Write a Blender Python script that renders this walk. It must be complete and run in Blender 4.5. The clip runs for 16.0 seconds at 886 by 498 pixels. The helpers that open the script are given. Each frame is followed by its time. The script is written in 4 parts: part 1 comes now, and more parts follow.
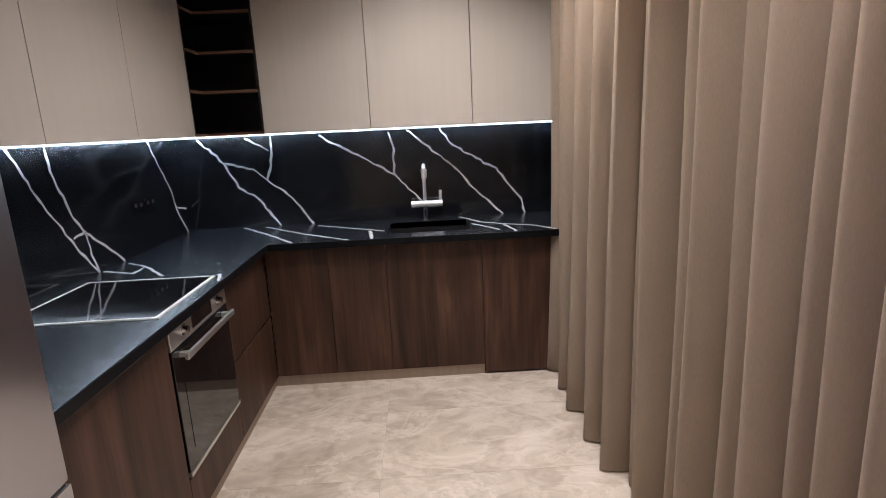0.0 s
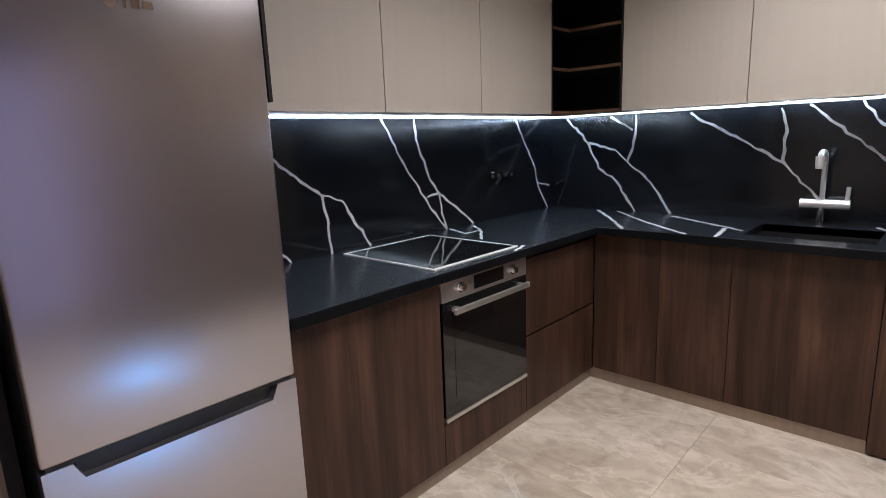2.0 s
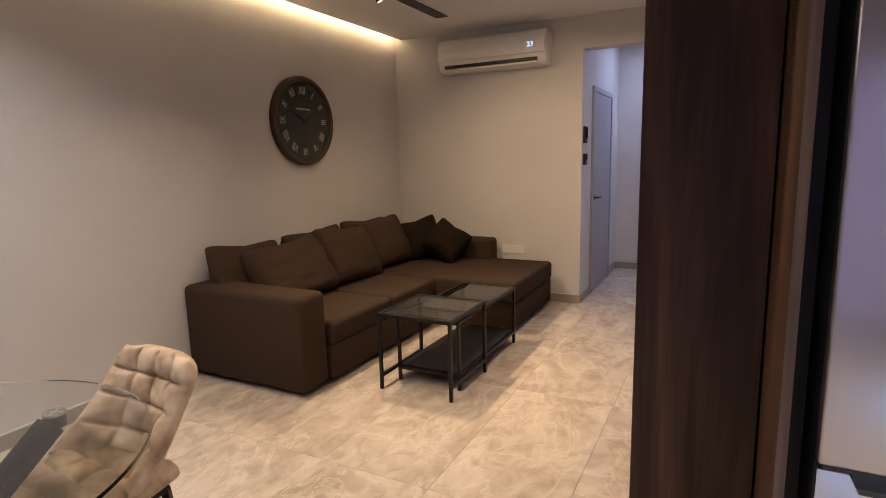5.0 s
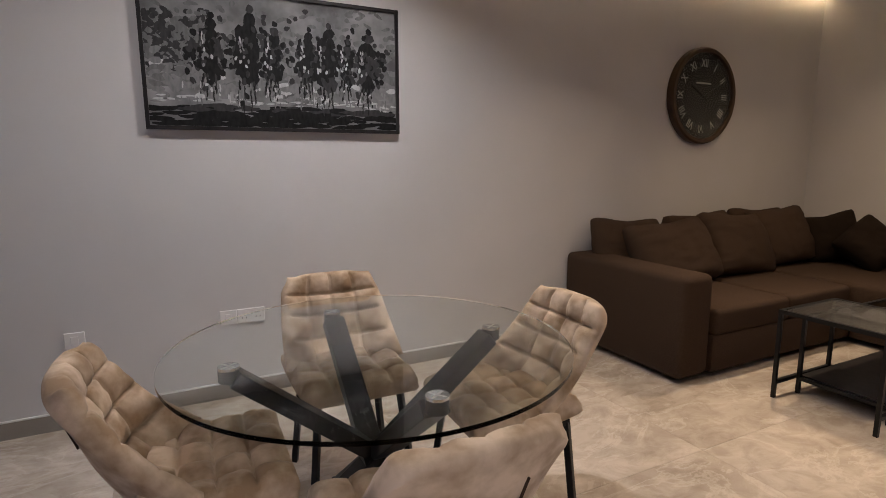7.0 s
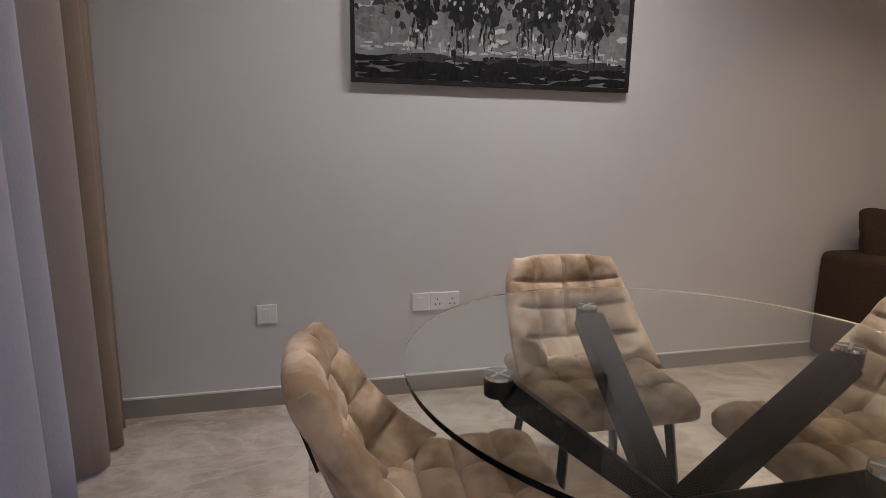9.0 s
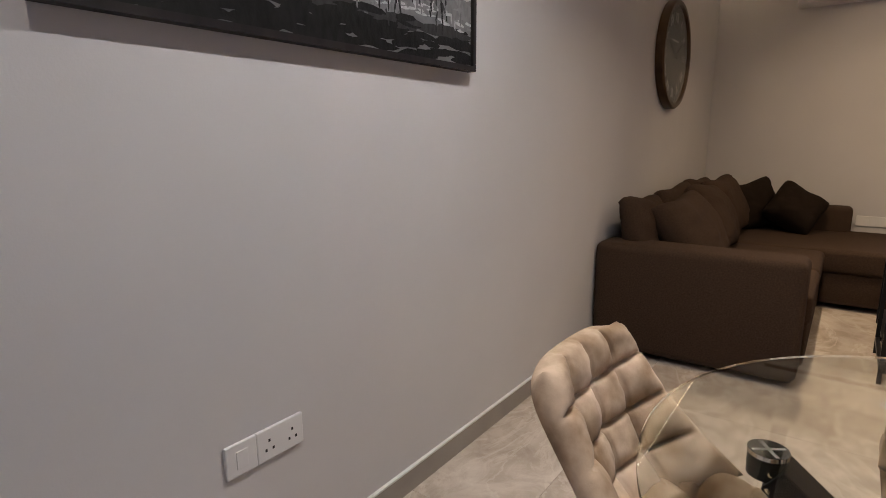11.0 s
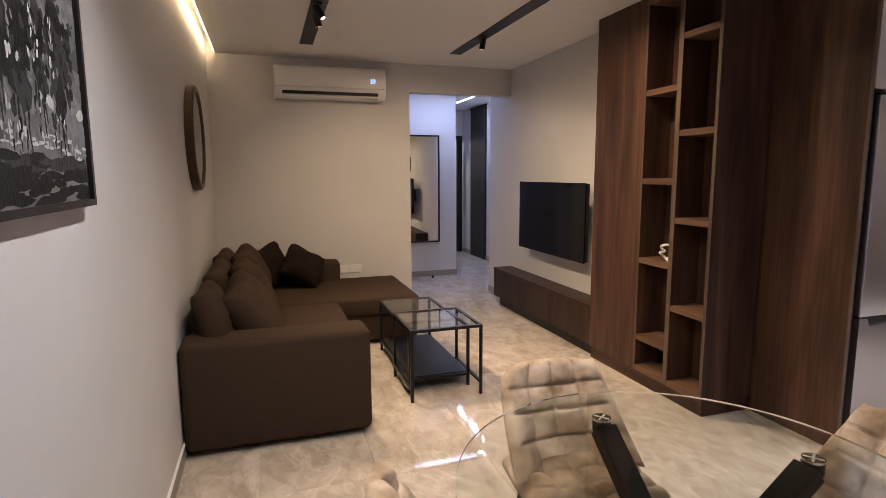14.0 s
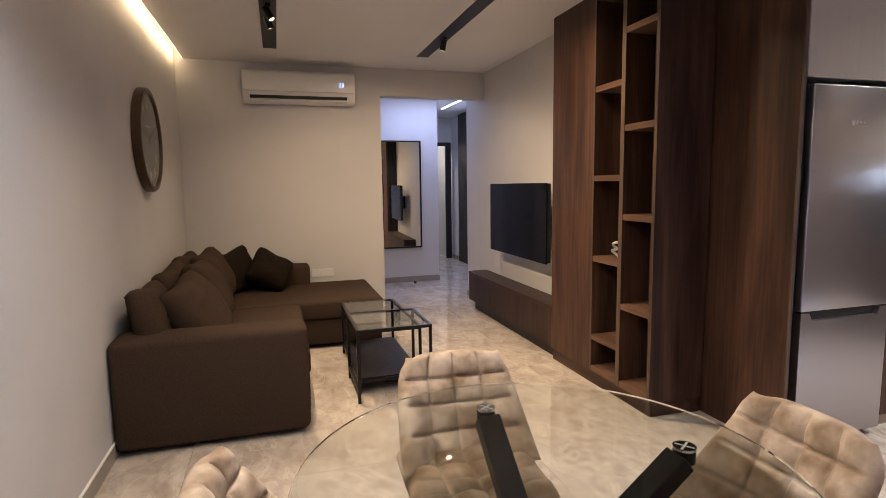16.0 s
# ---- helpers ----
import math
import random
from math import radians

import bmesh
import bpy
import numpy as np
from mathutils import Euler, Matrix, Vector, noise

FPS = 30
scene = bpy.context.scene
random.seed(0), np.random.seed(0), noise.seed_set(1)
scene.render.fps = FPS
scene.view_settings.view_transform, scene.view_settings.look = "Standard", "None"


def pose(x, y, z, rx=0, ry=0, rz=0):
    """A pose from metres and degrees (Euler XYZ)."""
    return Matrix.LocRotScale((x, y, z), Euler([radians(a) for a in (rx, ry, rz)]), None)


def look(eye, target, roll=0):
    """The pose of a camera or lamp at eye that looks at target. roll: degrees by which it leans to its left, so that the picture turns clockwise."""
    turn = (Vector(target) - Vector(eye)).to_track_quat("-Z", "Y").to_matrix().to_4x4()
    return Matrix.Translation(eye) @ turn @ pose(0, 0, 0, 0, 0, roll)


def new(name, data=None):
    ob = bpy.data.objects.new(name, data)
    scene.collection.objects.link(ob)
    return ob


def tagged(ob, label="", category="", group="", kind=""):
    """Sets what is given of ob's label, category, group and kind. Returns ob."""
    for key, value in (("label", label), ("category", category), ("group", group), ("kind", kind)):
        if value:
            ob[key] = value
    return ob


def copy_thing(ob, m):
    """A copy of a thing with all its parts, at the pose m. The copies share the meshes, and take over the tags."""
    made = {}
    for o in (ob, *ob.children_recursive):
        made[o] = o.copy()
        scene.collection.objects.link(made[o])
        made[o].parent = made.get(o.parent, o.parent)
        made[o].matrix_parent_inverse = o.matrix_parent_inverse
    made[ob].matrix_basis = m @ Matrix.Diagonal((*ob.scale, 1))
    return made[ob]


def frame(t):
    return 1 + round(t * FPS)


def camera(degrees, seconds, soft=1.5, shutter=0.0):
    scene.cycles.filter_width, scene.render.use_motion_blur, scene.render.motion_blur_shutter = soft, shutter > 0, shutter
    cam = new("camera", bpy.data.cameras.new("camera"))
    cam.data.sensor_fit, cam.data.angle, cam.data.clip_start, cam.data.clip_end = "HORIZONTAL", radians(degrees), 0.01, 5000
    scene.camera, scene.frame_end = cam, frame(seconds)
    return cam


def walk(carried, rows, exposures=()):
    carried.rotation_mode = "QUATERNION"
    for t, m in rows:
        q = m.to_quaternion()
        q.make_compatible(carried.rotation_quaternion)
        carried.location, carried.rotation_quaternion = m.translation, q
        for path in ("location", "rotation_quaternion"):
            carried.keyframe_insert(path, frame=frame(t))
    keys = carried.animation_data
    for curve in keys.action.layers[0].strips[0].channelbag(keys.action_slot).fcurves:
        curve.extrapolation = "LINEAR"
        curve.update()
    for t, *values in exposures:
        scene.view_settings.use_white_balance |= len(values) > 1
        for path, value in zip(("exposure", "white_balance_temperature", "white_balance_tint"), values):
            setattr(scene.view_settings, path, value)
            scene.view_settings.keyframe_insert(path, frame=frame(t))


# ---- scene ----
cam = camera(77.9, 16.0, soft=0.45)
PATH = [
    (0, (0.603, -0.306, 1.562), (0.673, 1.644, 1.123), -2.7),
    (0.5, (0.733, -0.188, 1.537), (0.41, 1.737, 1.102), -1.9),
    (1, (0.913, -0.087, 1.493), (0.22, 1.742, 1.076), -2.2),
    (1.5, (1.067, -0.025, 1.462), (0.042, 1.645, 1.058), -1.9),
    (2, (1.097, 0.089, 1.443), (-0.236, 1.527, 1.048), -2.2),
    (2.5, (1.123, 0.22, 1.429), (-0.45, 1.392, 1.04), -2.4),
    (3, (1.119, 0.345, 1.459), (-0.65, 1.195, 1.078), -2.5),
    (3.5, (1.125, 0.366, 1.485), (-0.814, 0.697, 1.138), -2.9),
    (4, (1.11, 0.294, 1.483), (-0.856, 0.13, 1.153), -3.0),
    (4.5, (1.119, 0.167, 1.483), (-0.769, -0.406, 1.159), -2.3),
    (4.7, (1.112, 0.119, 1.481), (-0.726, -0.6, 1.157), -1.9),
    (6.8, (1.27, -0.127, 1.351), (0.254, -1.819, 1.027), -0.3),
    (7, (1.285, -0.136, 1.33), (0.386, -1.893, 1.005), -0.1),
    (7.5, (1.314, -0.141, 1.282), (0.674, -2.006, 0.949), 0.1),
    (8, (1.36, -0.209, 1.236), (0.881, -2.121, 0.898), 0.1),
    (8.5, (1.453, -0.448, 1.191), (1.024, -2.371, 0.844), 0.4),
    (8.7, (1.479, -0.565, 1.188), (1.051, -2.487, 0.837), 0.6),
    (11, (1.707, -2.127, 1.248), (0.129, -3.289, 0.85), -0.3),
    (11.5, (1.671, -2.376, 1.323), (-0.158, -3.074, 0.911), -0.2),
    (12, (1.694, -2.583, 1.397), (-0.255, -2.731, 0.973), 0.2),
    (12.5, (1.71, -2.699, 1.458), (-0.217, -2.385, 1.023), 0.2),
    (13, (1.745, -2.736, 1.535), (-0.127, -2.186, 1.096), 0.8),
    (13.5, (1.78, -2.759, 1.576), (-0.079, -2.16, 1.148), 0.4),
    (14, (1.791, -2.783, 1.561), (-0.095, -2.175, 1.289), -0.3),
    (14.5, (1.792, -2.729, 1.552), (-0.104, -2.141, 1.305), -0.4),
    (15, (1.775, -2.549, 1.513), (-0.131, -1.994, 1.271), -0.5),
    (15.5, (1.823, -2.405, 1.484), (-0.094, -1.886, 1.246), -0.6),
    (16, (1.898, -2.359, 1.469), (-0.005, -1.788, 1.237), -0.8),
]
walk(cam, [(t, look(eye, target, roll)) for t, eye, target, roll in PATH],
     [(0, -0.1, 6500, 14), (2.5, -0.12, 6300, 12), (4, -0.2, 6650, 18), (4.7, 0.06, 6800, 14), (7, -0.30, 6250, 12), (8.7, -0.34, 6220, 12), (11, -0.26, 6300, 11),
      (12.5, -0.15, 6300, 11), (14, 0.1, 6350, 12), (16, 0.22, 6350, 12)])

# ---- world and large lights ----
world = bpy.data.worlds.new("dusk")
scene.world = world
world.use_nodes = True
sky = world.node_tree.nodes.new("ShaderNodeTexSky")
sky.sky_type, sky.sun_disc, sky.sun_elevation, sky.sun_rotation = "NISHITA", False, radians(4), radians(60)
world.node_tree.links.new(sky.outputs[0], world.node_tree.nodes["Background"].inputs[0])
world.node_tree.nodes["Background"].inputs[1].default_value = 0.08

WARM, NEUTRAL, COOL, DUSK = (1.0, 0.735, 0.47), (1.0, 0.945, 0.91), (0.50, 0.59, 1.0), (0.30, 0.48, 1.0)


def area(name, m, sx, sy, watts, colour, spread=180):
    data = bpy.data.lights.new(name, "AREA")
    data.shape, data.size, data.size_y, data.energy, data.color, data.spread = "RECTANGLE", sx, sy, watts, colour, radians(spread)
    ob = new(name, data)
    ob.matrix_world = m
    return ob


CEIL = 2.76
# an added blue lamp low beside the end of the kitchen curtain, and dusk at the glazed door behind the dining curtain
# unseen floor lamp, placed so that its blue patch shows on the fridge
area("added_blue_light", look((1.17, 0.86, 0.02), (-0.3, 0.55, 0.9)), 0.24, 0.04, 1.0, (0.08, 0.45, 1.0))
area("added_blue_light", look((2.47, -1.4, 1.2), (0, -1.4, 1.2)), 2.8, 2.3, 40, DUSK)
# stands in for dusk past unseen glazing, strengthened to brighten the fridge
area("added_blue_light", look((2.47, 0.50, 1.2), (0, 0.8, 1.2)), 1.2, 2.2, 58, (0.42, 0.48, 1.0))
# spotlights on the two ceiling tracks and the added, unseen kitchen downlights: place, aim, watts
# heads at y = -2.36 from x = -0.9 on are unseen, added for light
SPOTS = [(-2.55, -2.36, -0.25, 0.32, 12, 130), (-2.35, -2.36, 0.20, 0.50, 13, 95), (-0.9, -2.36, -0.1, 0.25, 10, 130), (0.3, -2.36, 0.1, 0.0, 21, 150), (1.45, -2.36, -0.05, 0.1, 8, 150),
         (-1.4, -0.89, -0.15, 0.15, 14, 150), (-2.9, -0.89, -0.20, -0.12, 10, 152)]
for x, y, dx, dy, watts, spread in SPOTS:
    area("track_spot", look((x, y, CEIL - 0.13), (x + dx, y + dy, CEIL - 1.0)), 0.05, 0.05, watts, NEUTRAL if x > 0 else WARM, spread)
# unseen lamps, places guessed and kept off the fridge's reflection
ADDED_DOWN = [(1.10, 0.72), (1.12, 2.0), (0.45, 1.75), (0.70, 2.45)]
for x, y in ADDED_DOWN:
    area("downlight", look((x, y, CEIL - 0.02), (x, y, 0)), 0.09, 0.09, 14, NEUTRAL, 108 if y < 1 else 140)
# hall and the room past it
area("hall_light", look((-5.65, -0.25, CEIL + 0.008), (-5.65, -0.25, 0)), 0.03, 1.1, 15, COOL)
area("hall_light", look((-6.75, 0.45, CEIL + 0.008), (-6.75, 0.45, 0)), 1.3, 0.03, 15, COOL)
area("room_light", look((-9.2, 0.2, CEIL - 0.05), (-9.2, 0.2, 0)), 0.2, 0.2, 12, NEUTRAL)

# ---- materials ----
def material(name, colour, rough=0.5, metal=0.0, second=None, scale=(8, 8, 8), detail=4, contrast=0.5, bump=0.0, bump_scale=120,
             coat=0.0, sheen=0.0, glow=0.0, random_value=0.0, rough_vary=0.0):
    """A node material: two tones mixed by noise, stretched by scale, with a finer relief."""
    m = bpy.data.materials.new(name)
    m.use_nodes = True
    n, l = m.node_tree.nodes, m.node_tree.links
    b = n["Principled BSDF"]
    b.inputs["Roughness"].default_value, b.inputs["Metallic"].default_value = rough, metal
    b.inputs["Coat Weight"].default_value, b.inputs["Sheen Weight"].default_value = coat, sheen
    b.inputs["Base Color"].default_value = (*colour, 1)
    where = n.new("ShaderNodeTexCoord").outputs["Object"]
    if second:
        stretch = n.new("ShaderNodeMapping")
        stretch.inputs["Scale"].default_value = scale
        l.new(where, stretch.inputs["Vector"])
        tex = n.new("ShaderNodeTexNoise")
        tex.inputs["Scale"].default_value, tex.inputs["Detail"].default_value = 1, detail
        if random_value:
            info = n.new("ShaderNodeObjectInfo")
            shift = n.new("ShaderNodeVectorMath")
            shift.operation = "ADD"
            times = n.new("ShaderNodeMath")
            times.operation = "MULTIPLY"
            times.inputs[1].default_value = 37.0
            l.new(info.outputs["Random"], times.inputs[0])
            l.new(stretch.outputs[0], shift.inputs[0])
            l.new(times.outputs[0], shift.inputs[1])
            l.new(shift.outputs[0], tex.inputs["Vector"])
        else:
            l.new(stretch.outputs[0], tex.inputs["Vector"])
        ramp = n.new("ShaderNodeValToRGB")
        ramp.color_ramp.elements[0].position, ramp.color_ramp.elements[1].position = 0.5 - contrast / 2, 0.5 + contrast / 2
        ramp.color_ramp.elements[0].color, ramp.color_ramp.elements[1].color = (*colour, 1), (*second, 1)
        l.new(tex.outputs["Fac"], ramp.inputs[0])
        l.new(ramp.outputs[0], b.inputs["Base Color"])
        if rough_vary:
            r = n.new("ShaderNodeMapRange")
            r.inputs["To Min"].default_value, r.inputs["To Max"].default_value = rough - rough_vary, rough + rough_vary
            l.new(tex.outputs["Fac"], r.inputs["Value"])
            l.new(r.outputs[0], b.inputs["Roughness"])
    if bump:
        fine = n.new("ShaderNodeTexNoise")
        fine.inputs["Scale"].default_value, fine.inputs["Detail"].default_value = bump_scale, 3
        l.new(where, fine.inputs["Vector"])
        relief = n.new("ShaderNodeBump")
        relief.inputs["Strength"].default_value, relief.inputs["Distance"].default_value = bump, 0.002
        l.new(fine.outputs["Fac"], relief.inputs["Height"])
        l.new(relief.outputs[0], b.inputs["Normal"])
    if glow:
        b.inputs["Emission Color"].default_value, b.inputs["Emission Strength"].default_value = (*colour, 1), glow
    return m


def glass(name, colour=(1, 1, 1), rough=0.0):
    m = bpy.data.materials.new(name)
    m.use_nodes = True
    b = m.node_tree.nodes["Principled BSDF"]
    b.inputs["Base Color"].default_value = (*colour, 1)
    b.inputs["Roughness"].default_value, b.inputs["Transmission Weight"].default_value, b.inputs["IOR"].default_value = rough, 1.0, 1.24
    return m


def tones(n, l, fac, rows):
    ramp = n.new("ShaderNodeValToRGB")
    e = ramp.color_ramp.elements
    while len(e) < len(rows):
        e.new(0.5)
    for k, (place, c) in zip(e, rows):
        k.position, k.color = place, (*c, 1)
    l.new(fac, ramp.inputs[0])
    return ramp.outputs[0]


def shifted(n, l, scale, spread=37.0):
    """Object coordinates, scaled, moved at random from object to object."""
    where = n.new("ShaderNodeTexCoord").outputs["Object"]
    info = n.new("ShaderNodeObjectInfo")
    times = n.new("ShaderNodeMath")
    times.operation = "MULTIPLY"
    times.inputs[1].default_value = spread
    l.new(info.outputs["Random"], times.inputs[0])
    stretch = n.new("ShaderNodeMapping")
    stretch.inputs["Scale"].default_value = scale
    l.new(where, stretch.inputs["Vector"])
    shift = n.new("ShaderNodeVectorMath")
    shift.operation = "ADD"
    l.new(stretch.outputs[0], shift.inputs[0])
    l.new(times.outputs[0], shift.inputs[1])
    return shift.outputs[0]


def cloud(n, l, vector, detail=6, distortion=0.0, rough=0.5):
    t = n.new("ShaderNodeTexNoise")
    t.inputs["Scale"].default_value, t.inputs["Detail"].default_value, t.inputs["Distortion"].default_value, t.inputs["Roughness"].default_value = 1, detail, distortion, rough
    l.new(vector, t.inputs["Vector"])
    return t.outputs["Fac"]


def mixed(n, l, kind, fac, a, b):
    m = n.new("ShaderNodeMix")
    m.data_type, m.blend_type = "RGBA", kind
    if isinstance(fac, float):
        m.inputs[0].default_value = fac
    else:
        l.new(fac, m.inputs[0])
    l.new(a, m.inputs[6])
    l.new(b, m.inputs[7])
    return m.outputs[2]


def wood(name, dark, light, along="z", rough=0.48, spec=0.25):
    """Veneer: broad bands, fine pores along the grain, slight relief."""
    m = bpy.data.materials.new(name)
    m.use_nodes = True
    n, l = m.node_tree.nodes, m.node_tree.links
    b = n["Principled BSDF"]
    axis = {"x": 0, "z": 2}[along]
    broad, fine = [6.0] * 3, [60.0] * 3
    broad[axis], fine[axis] = 0.7, 2.2
    base = tones(n, l, cloud(n, l, shifted(n, l, broad), 6, 1.1), [(0.26, dark), (0.52, tuple((p + q) / 2 for p, q in zip(dark, light))), (0.70, light)])
    pores = cloud(n, l, shifted(n, l, fine), 4)
    grain = tones(n, l, pores, [(0.38, (0.45, 0.42, 0.40)), (0.60, (1.0, 1.0, 1.0))])
    l.new(mixed(n, l, "MULTIPLY", 0.45, base, grain), b.inputs["Base Color"])
    b.inputs["Roughness"].default_value, b.inputs["Specular IOR Level"].default_value = rough, spec
    relief = n.new("ShaderNodeBump")
    relief.inputs["Strength"].default_value, relief.inputs["Distance"].default_value = 0.25, 0.001
    l.new(pores, relief.inputs["Height"])
    l.new(relief.outputs[0], b.inputs["Normal"])
    return m


def marble_tile(name):
    """Polished porcelain: clouds, blotches, pale broken veins and fine grain."""
    m = bpy.data.materials.new(name)
    m.use_nodes = True
    n, l = m.node_tree.nodes, m.node_tree.links
    b = n["Principled BSDF"]
    base = tones(n, l, cloud(n, l, shifted(n, l, (1.6, 2.2, 2)), 10, 1.2, 0.62), [(0.28, (0.40, 0.338, 0.272)), (0.48, (0.53, 0.462, 0.390)), (0.68, (0.65, 0.58, 0.502))])
    blot = tones(n, l, cloud(n, l, shifted(n, l, (6, 8, 6), 61.0), 9, 0.8, 0.65), [(0.38, (0.60, 0.55, 0.50)), (0.56, (1.0, 1.0, 1.0))])
    col = mixed(n, l, "MULTIPLY", 0.48, base, blot)
    lines = cloud(n, l, shifted(n, l, (1.5, 2.6, 2), 83.0), 8, 1.2, 0.6)
    mask = tones(n, l, lines, [(0.465, (0, 0, 0)), (0.50, (0.34, 0.34, 0.34)), (0.52, (0, 0, 0))])
    pale = n.new("ShaderNodeRGB")
    pale.outputs[0].default_value = (0.74, 0.68, 0.60, 1)
    l.new(mixed(n, l, "MIX", mask, col, pale.outputs[0]), b.inputs["Base Color"])
    b.inputs["Roughness"].default_value, b.inputs["Specular IOR Level"].default_value = 0.05, 0.65
    return m


PAINT = material("wall_paint", (0.57, 0.555, 0.545), 0.75, second=(0.62, 0.605, 0.595), scale=(1.5, 1.5, 1.5), bump=0.12, bump_scale=220)
CEILING_PAINT = material("ceiling_paint", (0.74, 0.73, 0.71), 0.85, second=(0.78, 0.77, 0.75), scale=(2, 2, 2), bump=0.08, bump_scale=200)
WALNUT = wood("dark_walnut", (0.026, 0.0132, 0.0088), (0.106, 0.0535, 0.0345))
WALNUT_FLAT = wood("walnut_lengthwise", (0.024, 0.013, 0.009), (0.110, 0.058, 0.036), "x")
BENCH_WOOD = wood("dark_bench_walnut", (0.013, 0.0075, 0.0055), (0.055, 0.029, 0.019))
EDGE_WOOD = wood("pale_edge_wood", (0.075, 0.05, 0.038), (0.15, 0.105, 0.08))
SHELF_WOOD = wood("shelf_board_wood", (0.075, 0.040, 0.025), (0.21, 0.118, 0.075), "x")
BLACK_WOOD = material("black_stained_wood", (0.012, 0.011, 0.012), 0.45, second=(0.03, 0.026, 0.025), scale=(20, 20, 1), bump=0.1)
CREAM = material("cream_lacquer", (0.455, 0.415, 0.365), 0.48, second=(0.49, 0.45, 0.40), scale=(30, 30, 1.0), contrast=0.8, bump=0.05, bump_scale=300)
STONE = material("black_quartz", (0.005, 0.006, 0.0075), 0.13, second=(0.010, 0.0115, 0.015), scale=(5, 5, 5), detail=4, contrast=0.9)
# copy of the quartz, bluer and rougher, for the haze reflected on top
STONE_TOP = material("bluish_black_quartz", (0.008, 0.010, 0.014), 0.24, second=(0.014, 0.017, 0.023), scale=(5, 5, 5), detail=4, contrast=0.9)
VEIN = material("white_vein", (0.78, 0.79, 0.80), 0.25, second=(0.45, 0.46, 0.48), scale=(40, 40, 40), contrast=0.9)
STEEL = material("brushed_steel", (0.45, 0.435, 0.46), 0.28, 0.95, second=(0.465, 0.45, 0.475), scale=(3, 3, 0.6), contrast=0.9)
STEEL.node_tree.nodes["Principled BSDF"].inputs["Anisotropic"].default_value = 0.65
PAD_STEEL = material("satin_steel_pad", (0.85, 0.85, 0.86), 0.38, 0.7)
CHROME = material("chrome", (0.80, 0.80, 0.82), 0.10, 1.0)
ALUMINIUM = material("satin_aluminium", (0.62, 0.60, 0.57), 0.30, 0.9, second=(0.68, 0.66, 0.63), scale=(300, 3, 3))
PLINTH_METAL = material("bronze_plinth", (0.27, 0.205, 0.16), 0.42, 0.4, second=(0.33, 0.255, 0.20), scale=(30, 30, 3), bump=0.05)
# same quartz, darker and duller: the front edge's shade is in the colour
SHADED_EDGE = material("shaded_worktop_edge", (0.003, 0.0035, 0.0045), 0.3, second=(0.006, 0.007, 0.009), scale=(5, 5, 5))
SHADED_EDGE.node_tree.nodes["Principled BSDF"].inputs["Specular IOR Level"].default_value = 0.15
BLACK_GLASS = material("black_glass", (0.006, 0.006, 0.007), 0.06, coat=0.4)
SCREEN = material("tv_screen", (0.004, 0.004, 0.005), 0.10)
SCREEN.node_tree.nodes["Principled BSDF"].inputs["Specular IOR Level"].default_value = 0.15
BLACK_METAL = material("black_powder_coat", (0.006, 0.006, 0.0065), 0.36, bump=0.08, bump_scale=400)
BLACK_METAL.node_tree.nodes["Principled BSDF"].inputs["Specular IOR Level"].default_value = 0.3
BLACK_PLASTIC = material("black_plastic", (0.010, 0.010, 0.011), 0.40)
GREY_PLASTIC = material("grey_plastic", (0.14, 0.14, 0.145), 0.45)
WHITE_PLASTIC = material("white_plastic", (0.74, 0.73, 0.71), 0.32)
SOFA_CLOTH = material("brown_sofa_fabric", (0.026, 0.0165, 0.0110), 0.95, second=(0.074, 0.049, 0.035), scale=(120, 120, 150), detail=6, contrast=0.75, bump=0.6, bump_scale=420)
PILLOW_CLOTH = material("dark_cushion_fabric", (0.012, 0.0080, 0.0055), 0.95, second=(0.023, 0.0155, 0.011), scale=(240, 240, 240), detail=2, bump=0.6, bump_scale=420)
VELVET = material("beige_velvet", (0.31, 0.210, 0.126), 0.85, second=(0.65, 0.505, 0.365), scale=(9, 9, 9), detail=8, contrast=0.26, random_value=1.0, bump=0.15, bump_scale=300, sheen=0.1)
CURTAIN_CLOTH = material("taupe_curtain", (0.49, 0.395, 0.30), 0.9, second=(0.57, 0.465, 0.36), scale=(300, 300, 60), detail=2, bump=0.25, bump_scale=500, sheen=0.2)
CURTAIN_CLOTH.node_tree.nodes["Principled BSDF"].inputs["Specular IOR Level"].default_value = 0.1


def let_light_through(m, share, colour):
    """Thin cloth: part of the light that falls on one side glows through the other."""
    n, l = m.node_tree.nodes, m.node_tree.links
    through_cloth, mix = n.new("ShaderNodeBsdfTranslucent"), n.new("ShaderNodeMixShader")
    through_cloth.inputs["Color"].default_value = (*colour, 1)
    mix.inputs[0].default_value = share
    l.new(n["Principled BSDF"].outputs[0], mix.inputs[1])
    l.new(through_cloth.outputs[0], mix.inputs[2])
    l.new(mix.outputs[0], n["Material Output"].inputs["Surface"])


let_light_through(CURTAIN_CLOTH, 0.28, (0.62, 0.56, 0.52))
for m, level in ((SOFA_CLOTH, 0.08), (PILLOW_CLOTH, 0.08), (VELVET, 0.12), (BLACK_WOOD, 0.22), (CREAM, 0.35)):
    m.node_tree.nodes["Principled BSDF"].inputs["Specular IOR Level"].default_value = level
TILE = marble_tile("beige_marble_tile")
GROUT = material("tile_grout", (0.50, 0.435, 0.365), 0.6, bump=0.2)
SKIRT = material("grey_skirting_tile", (0.28, 0.25, 0.22), 0.3, second=(0.34, 0.31, 0.27), scale=(6, 6, 6))
CLEAR = glass("clear_glass", (0.94, 0.98, 0.96))
